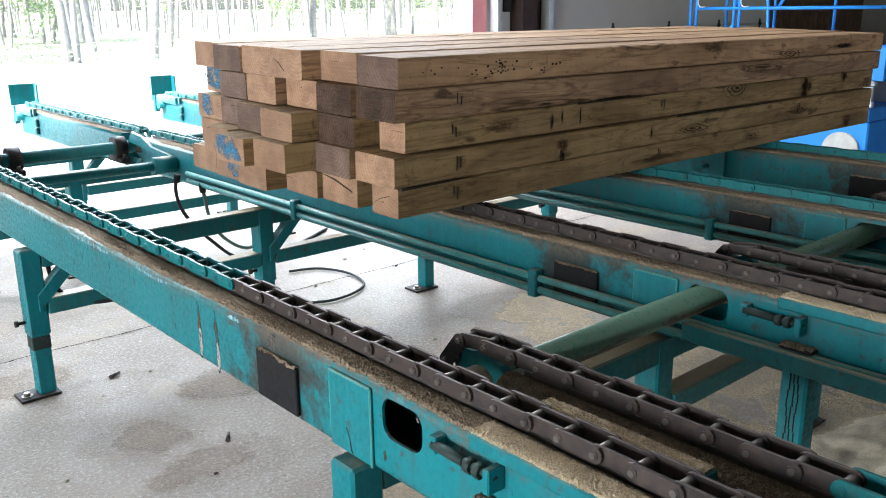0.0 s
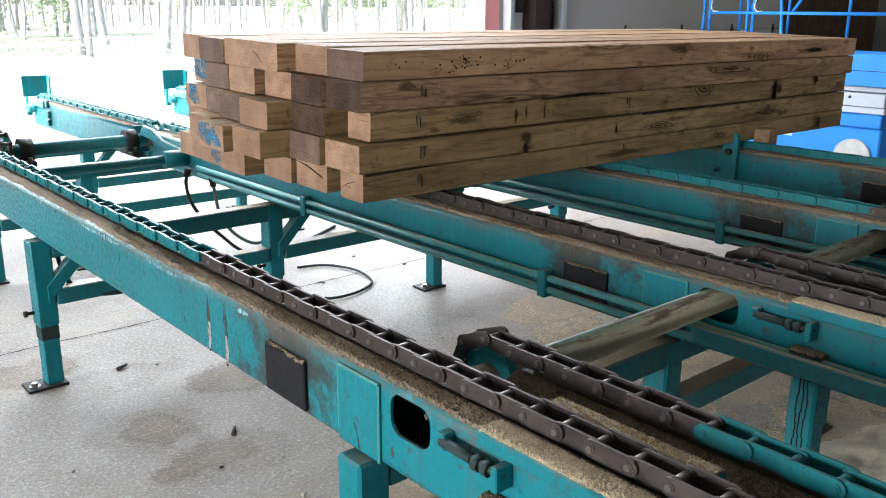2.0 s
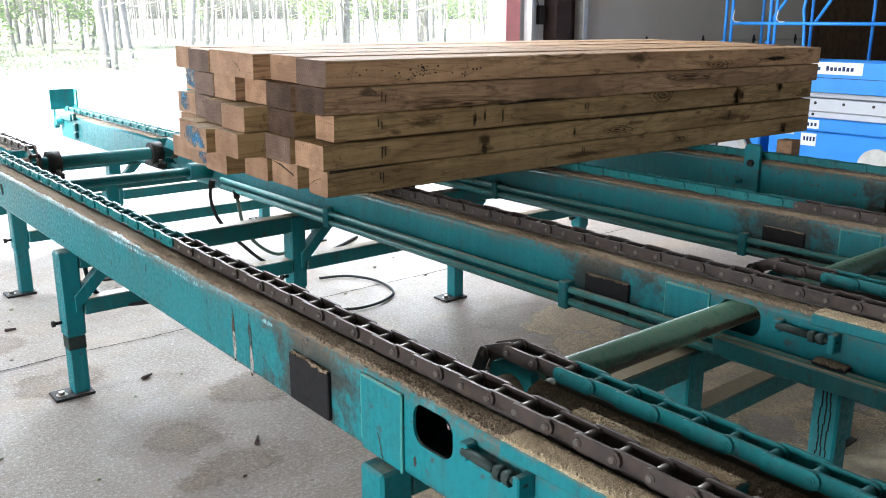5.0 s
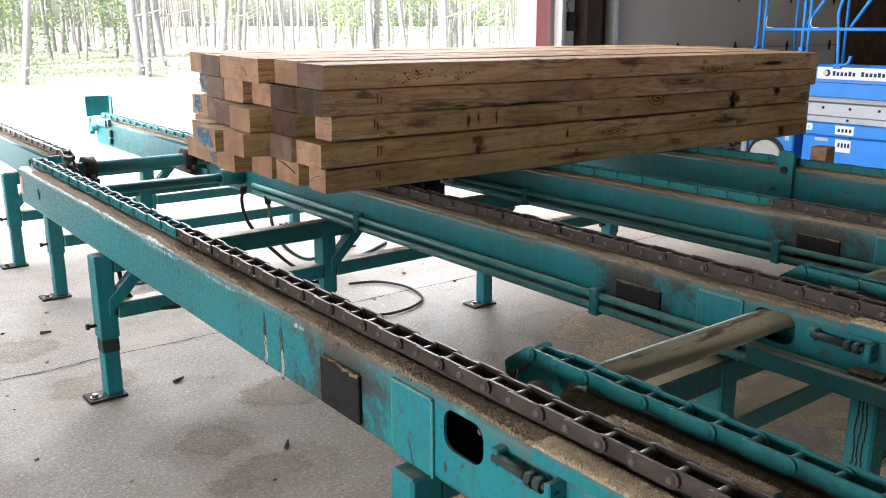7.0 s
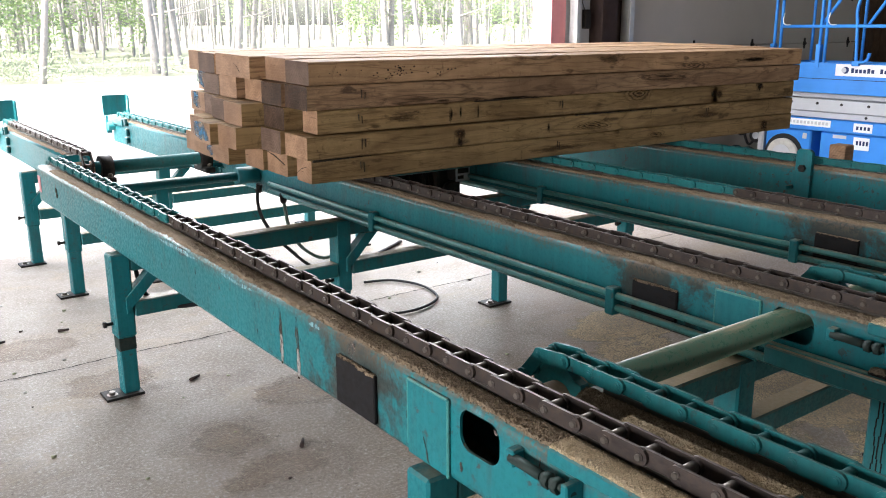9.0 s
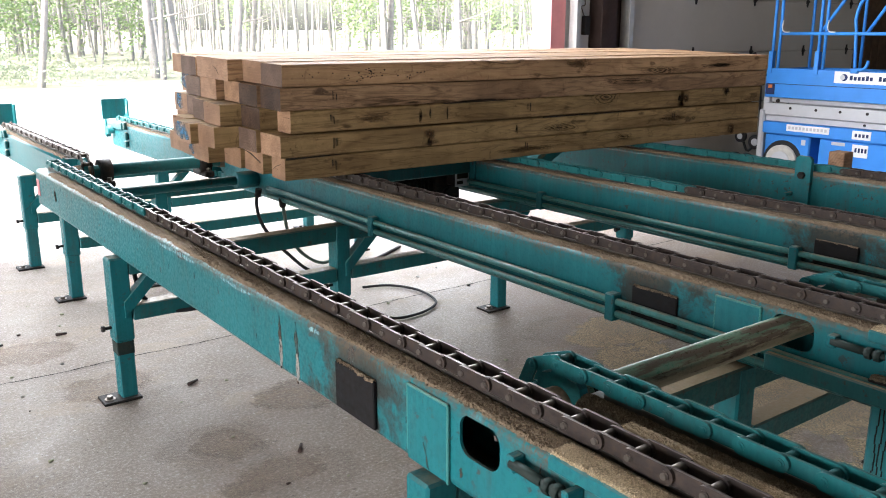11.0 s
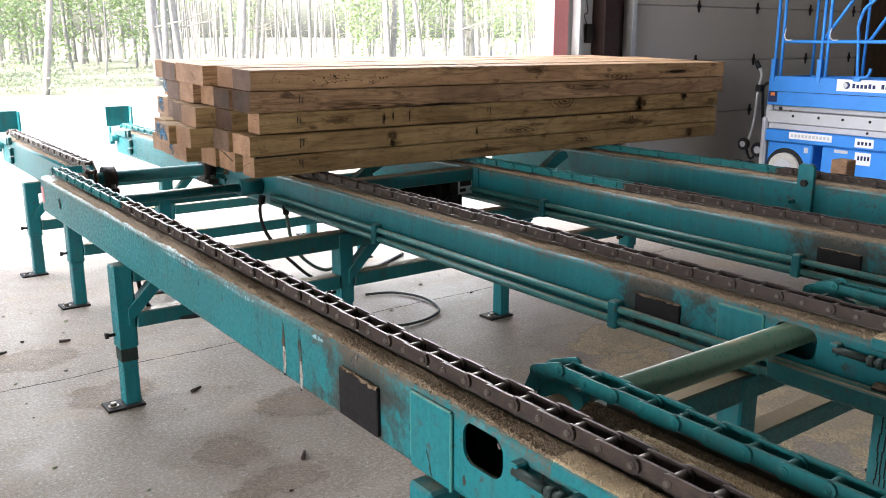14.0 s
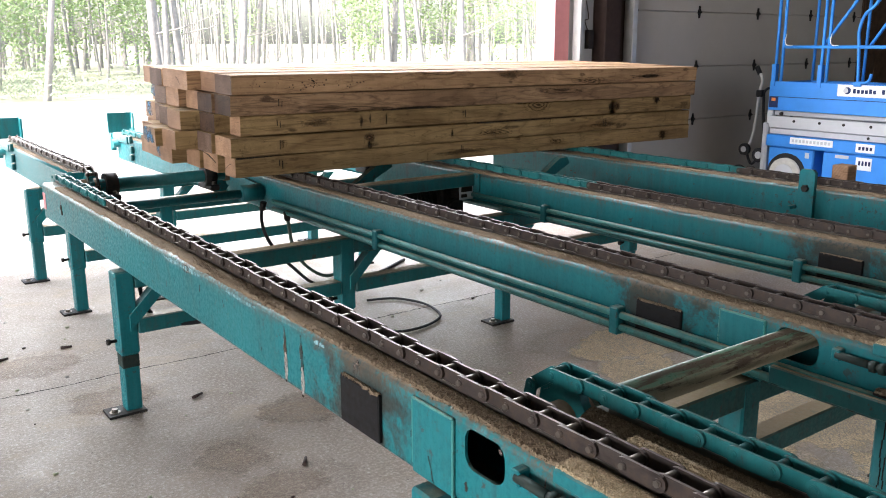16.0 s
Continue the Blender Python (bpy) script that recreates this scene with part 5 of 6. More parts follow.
cb = thing("loose_cable", "loose black cable curled on the concrete floor", "cable")
bm = B()
zc = FL + 0.012
bent(bm, [(1.72, 3.255, zc), (1.89, 3.185, zc), (1.975, 2.98, zc), (1.925, 2.742, zc), (1.792, 2.636, zc), (1.63, 2.603, zc), (1.50, 2.645, zc), (1.26, 2.8, zc), (0.94, 2.87, zc)], 0.008)
part("cable", bm, RUBBER, cb)
cb2 = thing("floor_hose", "black hose lying on the floor under the frame", "hose")
bm = B()
bent(bm, [(1.4, 3.78, FL + 0.014), (1.65, 3.68, FL + 0.014), (2.0, 3.72, FL + 0.014), (2.5, 4.0, FL + 0.014)], 0.013)
part("hose", bm, RUBBER, cb2)
cb3 = thing("drooping_cable", "black cable drooping from the beam beside the leg", "cable")
bm = B()
bent(bm, [(0.10, 2.52, 0.57), (0.095, 2.51, 0.46), (0.105, 2.48, 0.38), (0.14, 2.45, 0.325), (0.20, 2.42, 0.295), (0.30, 2.40, 0.285), (0.42, 2.40, 0.29)], 0.010)
part("cable", bm, RUBBER, cb3)
st = thing("post_bracket", "teal upright flat bar bolted to the beam side", "bracket")
bm = B()
prism(bm, [(1.175, 0.60), (1.265, 0.60), (1.265, 0.855), (1.25, 0.87), (1.19, 0.87), (1.175, 0.855)], "x", 3.222, 3.246)
part("flat_bar", bm, TEAL, st)
bm = B()
rod(bm, (3.205, 1.222, 0.77), (3.222, 1.222, 0.77), 0.02, 6)
part("bolt", bm, BLACK_STEEL, st)
bm = B()
rod(bm, (3.18, 1.29, 0.66), (3.246, 1.29, 0.66), 0.012, 8)
part("stub", bm, TEAL, st)
simple("wood_block", END_FRESH, (3.405, 1.10, ZT + 0.003), (3.495, 1.19, 0.885), 0.004, "", "short pale wooden block standing on a beam ledge", "wood block")
simple("beam_ledge", TEAL, (BEAMS[3][1] + BW + 0.001, 0.95, ZT - 0.02), (3.52, 1.35, ZT + 0.002), 0.003, "", "teal steel ledge beside the beam", "ledge")
xb = thing("tie_beam", "dusty teal tie beam bolted between the conveyor beams", "tie beam")
bm = B()
box(bm, (1.255, 2.70, 0.695), (2.162, 2.80, 0.768), 0.006)
part("tube", bm, TEAL_DUSTY, xb)
for ex in (1.2535, 2.1505):
    bm = B()
    box(bm, (ex, 2.66, 0.66), (ex + 0.012, 2.84, 0.7705), 0.003)
    part("end_plate", bm, TEAL, xb)
# Motor housing and hoses are oversized to stand in for shade under the pack.
gm = thing("gear_motor", "dark gear motor with a printed rating plate", "motor")
bm = B()
rod(bm, (1.72, 2.93, 0.60), (1.98, 2.93, 0.60), 0.085, 24)
for k in range(9):
    rod(bm, (1.735 + k * 0.026, 2.93, 0.60), (1.742 + k * 0.026, 2.93, 0.60), 0.094, 24)
part("finned_housing", bm, BLACK_STEEL, gm)
bm = B()
box(bm, (1.98, 2.80, 0.49), (2.155, 3.04, 0.70), 0.014)
rod(bm, (2.06, 2.80, 0.56), (2.06, 2.76, 0.56), 0.05, 18)
part("gearbox", bm, BLACK_STEEL, gm)
bm = B()
box(bm, (2.045, 2.715, 0.62), (2.145, 2.80, 0.715), 0.006)
part("terminal_box", bm, BLACK_STEEL, gm)
bm = B()
box(bm, (2.045, 2.709, 0.618), (2.149, 2.7145, 0.718), 0.002)
part("rating_plate", bm, LIFT_GREY, gm, "pale grey plate with dark printed blocks")
bm = B()
box(bm, (2.057, 2.706, 0.665), (2.137, 2.7085, 0.706), 0.0005)
box(bm, (2.057, 2.706, 0.632), (2.10, 2.7085, 0.652), 0.0005)
part("print", bm, INK, gm)
for pts in ([(2.0, 2.80, 0.52), (1.9, 2.76, 0.44), (1.7, 2.8, 0.43), (1.45, 2.9, 0.5), (1.26, 2.95, 0.62)], [(2.09, 2.79, 0.52), (2.05, 2.7, 0.42), (1.86, 2.74, 0.36), (1.6, 2.86, 0.40), (1.3, 3.0, 0.60)]):
    bm = B()
    bent(bm, pts, 0.013)
    part("hose", bm, RUBBER, gm)

# deflector arms between the middle beams
for ax, ay in ((2.62, 2.75), (1.6, 3.3)):
    dm = thing("stop_arm", "teal folding stop arm between the beams", "stop arm", "stop arms")
    bm = B()
    prism(bm, [(ax, 0.62), (ax + 0.04, 0.60), (ax + 0.36, 0.76), (ax + 0.34, 0.80), (ax + 0.28, 0.80)], "y", ay, ay + 0.05)
    part("arm", bm, TEAL, dm)
    bm = B()
    rod(bm, (ax + 0.02, ay - 0.03, 0.62), (ax + 0.02, ay + 0.08, 0.62), 0.03, 12)
    part("pivot", bm, STEEL, dm)

# crayon ticks, paint and splits on the pack
random.seed(8)
for row, u in ((0, 0.25), (1, 0.25), (2, 0.25), (3, 0.25), (2, 1.5), (0, 1.48), (1, 2.72)):
    bm = B()
    v = (0.012, 0.0, 0.024, 0.0, -0.004)[row] - 0.0035
    for du in (0.0, 0.017):
        hh, zc = random.uniform(0.028, 0.05), row * TH + TH * random.uniform(0.5, 0.62)
        lean = random.uniform(-0.003, 0.003)
        prism(bm, [(u + du, zc - hh / 2), (u + du + 0.0028, zc - hh / 2), (u + du + 0.0035 + lean, zc + hh / 2), (u + du + lean, zc + hh / 2)], "y", v, v + 0.003)
    part("crayon_tick", bm, INK, pack)
for row, u, r in ((1, 0.81, 0.075), (0, 3.36, 0.06), (2, 2.86, 0.05)):
    bm = B()
    v = (0.012, 0.0, 0.024, 0.0, -0.004)[row] - 0.0045
    box(bm, (-r, -0.0015, -0.046), (r, 0.0015, 0.046), 0.0005)
    part("knot", bm, KNOT, pack, "", pose(u, v, row * TH + TH * random.uniform(0.42, 0.6)))
for name, m, row, u, h, rx, rz in (
        ("burl", BURL, 2, 2.13, 0.80, 0.30, 0.085), ("burl", BURL, 2, 2.86, 0.4, 0.11, 0.06), ("burl", BURL, 0, 2.27, 0.6, 0.18, 0.06), ("burl", BURL, 3, 0.70, 0.15, 0.7, 0.09),
        ("burl", BURL, 4, 1.25, 0.9, 0.6, 0.09), ("burl", BURL, 3, 2.3, 0.7, 0.7, 0.06), ("burl", BURL, 1, 1.75, 0.4, 0.35, 0.06), ("burl", BURL, 4, 2.55, 0.2, 0.35, 0.06),
        ("blot", BLOT, 4, 3.15, 0.4, 0.34, 0.03), ("blot", BLOT, 2, 3.29, 0.75, 0.055, 0.05), ("blot", BLOT, 2, 0.77, 0.42, 0.022, 0.07), ("blot", BLOT, 2, 0.83, 0.55, 0.014, 0.06),
        ("blot", BLOT, 2, 0.94, 0.5, 0.012, 0.07), ("blot", BLOT, 1, 0.81, 0.2, 0.028, 0.06), ("blot", BLOT, 0, 3.36, 0.3, 0.06, 0.05), ("blot", BLOT, 1, 1.40, 0.5, 0.02, 0.05),
        ("blot", BLOT, 2, 2.80, 0.5, 0.04, 0.05), ("blot", BLOT_PALE, 4, 1.85, 0.7, 0.22, 0.06), ("blot", BLOT_PALE, 2, 0.50, 0.5, 0.25, 0.05), ("blot", BLOT_PALE, 0, 1.5, 0.4, 0.5, 0.04),
        ("blot", BLOT_PALE, 1, 2.72, 0.4, 0.3, 0.04), ("blot", BLOT, 3, 1.12, 0.05, 0.4, 0.014)):
    lo, hi = max(-1.0, -h * TH * 0.95 / rz), min(1.0, (1 - h) * TH * 0.95 / rz)
    bm = B()
    box(bm, (-1, -0.0009, lo), (1, 0.0009, hi), 0.0002)
    ob = part(name, bm, m, pack, "", pose(u, (0.012, 0.0, 0.024, 0.0, -0.004)[row] - (0.0030 if m is BURL else 0.0038 if m is BLOT_PALE else 0.0042), (row + h) * TH))
    ob.scale = (rx, 1, rz)
bm = B()
for k in range(46):
    u, cz = random.gauss(0.46, 0.030), 4 * TH + TH * random.uniform(0.3, 0.75)
    if k > 22:
        u, cz = random.uniform(0.04, 0.8), 4 * TH + TH * random.uniform(0.12, 0.6)
    r = random.uniform(0.0015, 0.0045)
    rod(bm, (u, -0.0075, cz), (u, -0.001, cz), r, 6)
tagged(part("worm_holes", bm, INK, pack), "", "", "", "stuff")
for row, col, dv, w2 in ((1, 3, 0.0, 0.215), (3, 5, 0.02, 0.2), (0, 4, 0.0, 0.10), (2, 5, 0.06, 0.1)):
    bm = B()
    x0 = ENDS[row][col] - 0.002
    y0, z0 = col * TW + dv + 0.02, row * TH
    prism(bm, [(y0, z0 + 0.02), (y0 + w2 * 0.5, z0 + 0.012), (y0 + w2, z0 + 0.04), (y0 + w2 * 0.9, z0 + 0.10), (y0 + w2 * 0.3, z0 + 0.103), (y0 + w2 * 0.1, z0 + 0.06)], "x", x0, x0 + 0.0015)
    part("paint_mark", bm, BLUE_MARK, pack)

# splits in the ends and along the joint of the lowest timbers
for row, col, ya, za, yb, zb in ((0, 1, 0.235, 0.100, 0.03, 0.060), (0, 0, 0.16, 0.03, 0.06, 0.075), (3, 0, 0.2, 0.05, 0.03, 0.09), (4, 2, 0.19, 0.07, 0.12, 0.03)):
    bm = B()
    x0 = ENDS[row][col] - 0.0012
    wd = 0.006 if (row, col) == (0, 1) else 0.0025
    ya, yb, za, zb = ya + col * TW, yb + col * TW, za + row * TH, zb + row * TH
    ym, zm = (ya + yb) / 2, (za + zb) / 2 + 0.006
    prism(bm, [(ya, za), (ym, zm - wd * 0.6), (yb, zb - wd), (yb, zb), (ym, zm + wd * 0.6)], "x", x0, x0 + 0.002)
    part("split", bm, INK, pack)
for u0, u1, row, wd in ((0.0, 0.30, 1, 0.007), (0.9, 1.5, 3, 0.004), (1.6, 2.5, 2, 0.004)):
    bm = B()
    prism(bm, [(u0, row * TH - wd), (u0, row * TH + 0.002), ((u0 + u1) / 2, row * TH + 0.001), (u1, row * TH), ((u0 + u1) / 2, row * TH - wd * 0.6)], "y", -0.0062, 0.004)
    part("joint_gap", bm, INK, pack)

# ---- litter and sawdust on the floor ----
lt = thing("floor_litter", "small bark chips and pebbles scattered on the floor", "litter", "", "stuff")
random.seed(21)
for k in range(170):
    bm = B()
    x, y = random.uniform(-3.0, 4.0), random.uniform(-0.9, 4.8)
    r = random.uniform(0.003, 0.010)
    rod(bm, (x - r, y, FL + r * 0.5), (x + r, y + r * random.uniform(-1, 1), FL + r * 0.5), r * 0.7, 6, r * 0.4)
    part("chip", bm, random.choice((BARK, LITTER, YARD, YARD, LITTER, BROWN_STEEL)), lt)
for x, y, a in ((0.29, 2.42, 0.4), (-0.04, 3.485, -0.3), (-0.357, 3.474, 0.2), (0.39, 1.534, 1.0)):
    bm = B()
    rod(bm, (x - 0.028 * math.cos(a), y - 0.028 * math.sin(a), FL + 0.008), (x + 0.028 * math.cos(a), y + 0.028 * math.sin(a), FL + 0.01), 0.009, 7, 0.006)
    tagged(part("bark_chip", bm, LITTER if y < 1.5 else BROWN_STEEL), "dark chip of bark on the concrete floor", "bark chip", "bark chips")


def heap(x, y, rx, ry, h, seed, m, n=34):
    bm = B()
    g = []
    for j in range(n + 1):
        row = []
        for i in range(n + 1):
            u, v = 2 * i / n - 1, 2 * j / n - 1
            d = max(0.0, 1 - (u * u + v * v) ** 0.5 * (1 + 0.45 * noise.noise((u * 2, v * 2, seed))))
            row.append(bm.verts.new((x + u * rx, y + v * ry, FL - 0.002 + h * d ** 1.2 * (1 + 0.5 * noise.noise((u * 7, v * 7, seed))) + random.uniform(0, 0.003) * (d > 0.02))))
        g.append(row)
    for a, c in zip(g, g[1:]):
        for i in range(n):
            bm.faces.new((a[i], a[i + 1], c[i + 1], c[i])).smooth = True
    return tagged(part("sawdust_pile", bm, m), "low spill of tan sawdust on the concrete floor", "sawdust", "", "stuff")


heap(2.05, -0.42, 0.7, 0.5, 0.085, 12, SPILL, 90)

# ---- scissor lift beside the closed door ----
lift = thing("scissor_lift", "blue and grey scissor lift parked by the closed door", "scissor lift", "", "", pose(7.7, 4.40, 0, 0, 0, -90))
LL = 2.1                              # the lift's own x runs along its side, y into it


def lift_boxes(name, m, *boxes, label=""):
    bm = B()
    for lo, hi, b in boxes:
        box(bm, lo, hi, b)
    return part(name, bm, m, lift, label)


lift_boxes("chassis", BLUE, ((0.0, 0.03, 0.08), (0.55, 0.76, 0.395), 0.015), ((0.66, 0.02, -0.02), (LL, 0.76, 0.395), 0.015), ((-0.02, -0.01, 0.40), (LL, 0.78, 0.53), 0.012))
lift_boxes("ladder_end", LIFT_GREY, ((-0.10, 0.02, 0.05), (-0.025, 0.74, 0.66), 0.02), ((-0.06, 0.03, 0.64), (0.02, 0.10, 0.80), 0.01))
lift_boxes("scissor_arm", LIFT_GREY, ((-0.01, 0.03, 0.535), (LL, 0.08, 0.60), 0.006))
lift_boxes("scissor_arm", LIFT_GREY, ((-0.01, 0.0, 0.606), (LL, 0.05, 0.735), 0.006))
lift_boxes("scissor_arm", LIFT_GREY, ((-0.01, 0.68, 0.535), (LL, 0.76, 0.735), 0.006))
lift_boxes("top_channel", LIFT_GREY, ((0.03, 0.04, 0.745), (LL, 0.10, 0.795), 0.006))
for k, hu in enumerate((0.30, 0.60, 0.87, 1.16, 1.46, 1.76)):
    bm = B()
    rod(bm, (hu, -0.006, 0.69), (hu, 0.01, 0.69), 0.015, 12)
    part("arm_pin", bm, BLACK_STEEL, lift)
bm = B()
rod(bm, (1.13, 0.022, 0.57), (1.13, 0.034, 0.57), 0.014, 12)
part("arm_pin", bm, BLACK_STEEL, lift)
bm = B()
rod(bm, (0.12, 0.022, 0.76), (0.12, 0.045, 0.76), 0.02, 12)
part("arm_pin", bm, BLACK_STEEL, lift)
lift_boxes("platform", BLUE, ((-0.02, -0.02, 0.80), (LL + 0.1, 0.02, 1.115), 0.006), ((-0.02, 0.02, 0.82), (0.02, 0.74, 1.105), 0.006),
           ((-0.02, 0.74, 0.80), (LL + 0.1, 0.78, 1.105), 0.006), ((0.02, 0.02, 0.82), (LL + 0.1, 0.74, 0.86), 0.006))
lift_boxes("platform_seam", NAVY, ((0.0, -0.026, 0.945), (LL, -0.0205, 0.951), 0.001))
bm = B()
rod(bm, (0.24, -0.015, 0.10), (0.24, 0.10, 0.10), 0.183, 30)
wheel = part("wheel", bm, TYRE, lift, "off-white solid tyre")
bm = B()
arch = [(0.24 + 0.235 * math.cos(math.pi * k / 14), 0.10 + 0.235 * math.sin(math.pi * k / 14)) for k in range(15)]
prism(bm, arch, "y", 0.024, 0.0285)
part("wheel_arch", bm, RUBBER, lift, "dark wheel arch")
bm = B()
rod(bm, (0.24, -0.022, 0.10), (0.24, -0.016, 0.10), 0.115, 22)
part("rim", bm, LIFT_GREY, wheel)
for wu, wv in ((1.85, -0.015), (0.24, 0.66)):
    bm = B()
    rod(bm, (wu, wv, 0.10), (wu, wv + 0.11, 0.10), 0.183, 24)
    part("wheel", bm, TYRE, lift)


def rail_tube(name, pts, r=0.019, smooth=False):
    bm = B()
    if smooth:
        bent(bm, pts, r, 8, 5)
    else:
        for a, c in zip(pts, pts[1:]):
            rod(bm, a, c, r, 10)
    return part(name, bm, BLUE, lift)


for pu in (0.025, 0.10, 0.56, 0.625):
    rail_tube("rail_post", [(pu, 0.0, 1.10), (pu, 0.0, 2.12)], 0.017)
for pu in (0.0, 0.54):
    lift_boxes("post_socket", BLUE, ((pu - 0.005, -0.03, 1.06), (pu + 0.045, 0.03, 1.30), 0.004))
for pv in (0.0, 0.75):
    rail_tube("rail", [(0.12, pv, 1.482), (LL, pv, 1.482)], 0.018)
    rail_tube("rail", [(0.02, pv, 2.12), (LL, pv, 2.12)], 0.018)
rail_tube("rail_post", [(0.975, 0, 1.10), (0.945, 0, 1.5), (0.93, 0, 1.64), (0.975, 0, 1.80), (1.08, 0, 1.90), (1.2, 0, 2.1)], 0.017, True)
rail_tube("brace_rail", [(0.55, 0.02, 1.49), (0.98, 0.02, 2.1)], 0.017)
rail_tube("brace_rail", [(1.05, 0.02, 1.49), (1.45, 0.02, 2.1)], 0.017)
for pu in (0.02, 0.62, 1.3):
    rail_tube("rail_post", [(pu, 0.75, 1.10), (pu, 0.75, 2.12)], 0.017)
bm = B()
box(bm, (0.95, -0.05, 1.09), (1.03, 0.02, 1.14), 0.006)
bent(bm, [(1.0, -0.03, 1.13), (1.07, -0.04, 1.13), (1.11, -0.04, 1.16), (1.125, -0.04, 1.22)], 0.016)
part("gate_latch", bm, BLUE, lift)
for pu in (0.13, 0.65):
    bm = B()
    bent(bm, [(pu, -0.01, 1.62), (pu - 0.005, -0.02, 1.54), (pu + 0.03, -0.03, 1.50), (pu + 0.09, -0.03, 1.50)], 0.006)
    part("wire", bm, WHITE, lift)


def plate_on_lift(name, x0, x1, z0, z1, m, y=-0.0235, label=""):
    bm = B()
    box(bm, (x0, y, z0), (x1, y + 0.003, z1), 0.0012)
    return part(name, bm, m, lift, label)


plate_on_lift("sign_plate", 0.775, 1.62, 0.985, 1.105, WHITE, label="white sign with a dark printed name")
bm = B()
rod(bm, (0.885, -0.0245, 1.045), (0.885, -0.0225, 1.045), 0.036, 24)
part("round_mark", bm, NAVY, lift)
bm = B()
rod(bm, (0.868, -0.0265, 1.045), (0.868, -0.0235, 1.045), 0.026, 20)
part("round_mark", bm, LIFT_GREY, lift)
for x0, n in ((0.945, 6), (1.245, 7)):
    for k in range(n):
        tall = 0.032 if k in (0, 4) else 0.022
        plate_on_lift("letter_bar", x0 + k * 0.042, x0 + k * 0.042 + 0.030, 1.02, 1.035 + tall, NAVY, -0.026)
plate_on_lift("sign_plate", 0.28, 0.78, 0.445, 0.518, WHITE, -0.0135, "pale label with faded grey print")
for k in range(11):
    plate_on_lift("letter_bar", 0.305 + k * 0.042, 0.332 + k * 0.042, 0.466, 0.497, LIFT_GREY, -0.016)
plate_on_lift("sticker", 1.03, 1.23, 0.425, 0.515, WHITE, -0.0135)
plate_on_lift("sticker", 1.03, 1.20, 0.24, 0.37, WHITE, 0.0165)
plate_on_lift("sticker", 0.80, 0.95, 0.34, 0.375, LIFT_GREY, 0.0165)
plate_on_lift("sticker", 0.45, 0.50, 0.30, 0.36, LIFT_GREY, 0.0265)
for k in range(4):
    plate_on_lift("letter_bar", 1.06 + k * 0.035, 1.082 + k * 0.035, 0.29, 0.335, NAVY, 0.0140)
    plate_on_lift("letter_bar", 1.06 + k * 0.04, 1.085 + k * 0.04, 0.45, 0.485, NAVY, -0.016)
plate_on_lift("sticker", -0.01, 0.10, 0.83, 0.945, NAVY)
plate_on_lift("sticker", 0.02, 0.07, 0.90, 0.935, ORANGE, -0.026)

# ---- hand truck leaning by the door ----
ht = thing("hand_truck", "folded hand truck with small wheels leaning at the door", "hand truck", "", "", pose(0, 0, 0))
bm = B()
bent(bm, [(7.9, 4.74, 1.24), (7.9, 4.68, 1.16), (7.9, 4.665, 1.09), (7.9, 4.69, 0.94), (7.9, 4.72, 0.54), (7.9, 4.78, 0.33)], 0.018)
part("frame_tube", bm, WHITE_STEEL, ht)
bm = B()
bent(bm, [(7.95, 4.60, 0.25), (7.93, 4.645, 0.85), (7.93, 4.63, 1.0), (7.93, 4.48, 1.04)], 0.016)
bent(bm, [(7.9, 4.81, 0.30), (7.9, 4.72, 0.14), (7.92, 4.60, 0.32)], 0.015)
part("frame_tube", bm, RUBBER, ht)
bm = B()
rod(bm, (7.9, 4.75, 1.26), (7.9, 4.70, 1.18), 0.028, 10)
part("grip", bm, RUBBER, ht)
bm = B()
box(bm, (7.87, 4.64, 0.92), (7.93, 4.72, 1.0), 0.01)
part("latch_block", bm, RUBBER, ht)
for wy, wz, r in ((4.80, 0.31, 0.07), (4.60, 0.26, 0.085), (4.70, 0.02, 0.10), (4.86, 0.02, 0.10)):
    bm = B()
    rod(bm, (7.84, wy, wz), (7.88, wy, wz), r, 20)
    w = part("wheel", bm, RUBBER, ht)
    bm = B()
    rod(bm, (7.833, wy, wz), (7.839, wy, wz), r * 0.5, 14)
    part("rim", bm, LIFT_GREY, w)

gt = thing("green_trolley", "dark green tubular trolley frame standing behind the hand truck", "trolley")
for pts in ([(8.02, 4.50, 0.10), (8.02, 4.545, 0.95), (8.02, 4.53, 1.0), (8.02, 4.44, 1.02), (8.02, 4.2, 1.02)], [(8.06, 4.34, 0.10), (8.06, 4.37, 0.98)]):
    bm = B()
    bent(bm, pts, 0.016)
    part("frame_tube", bm, GREEN_TUBE, gt)
for zz in (0.30, 0.62, 0.90):
    bm = B()
    rod(bm, (8.03, 4.53, zz), (8.06, 4.36, zz), 0.012, 8)
    part("rung", bm, GREEN_TUBE, gt)
for wy in (4.52, 4.36):
    bm = B()
    rod(bm, (7.99, wy, 0.02), (8.03, wy, 0.02), 0.105, 20)
    part("wheel", bm, RUBBER, gt)

# planks of the dark wall
pw = bpy.data.objects["wall_north_right"]
bm = B()
box(bm, (0, -0.02, 0), (0.19, -0.001, 5.1), 0.004)
pm = mesh_of("plank", bm, PLANK)
for k in range(15):
    share("plank", pm, pw, pose(11.02 + k * 0.2, WALL_Y, FL + 0.01))

# ---- the woods beyond the yard ----


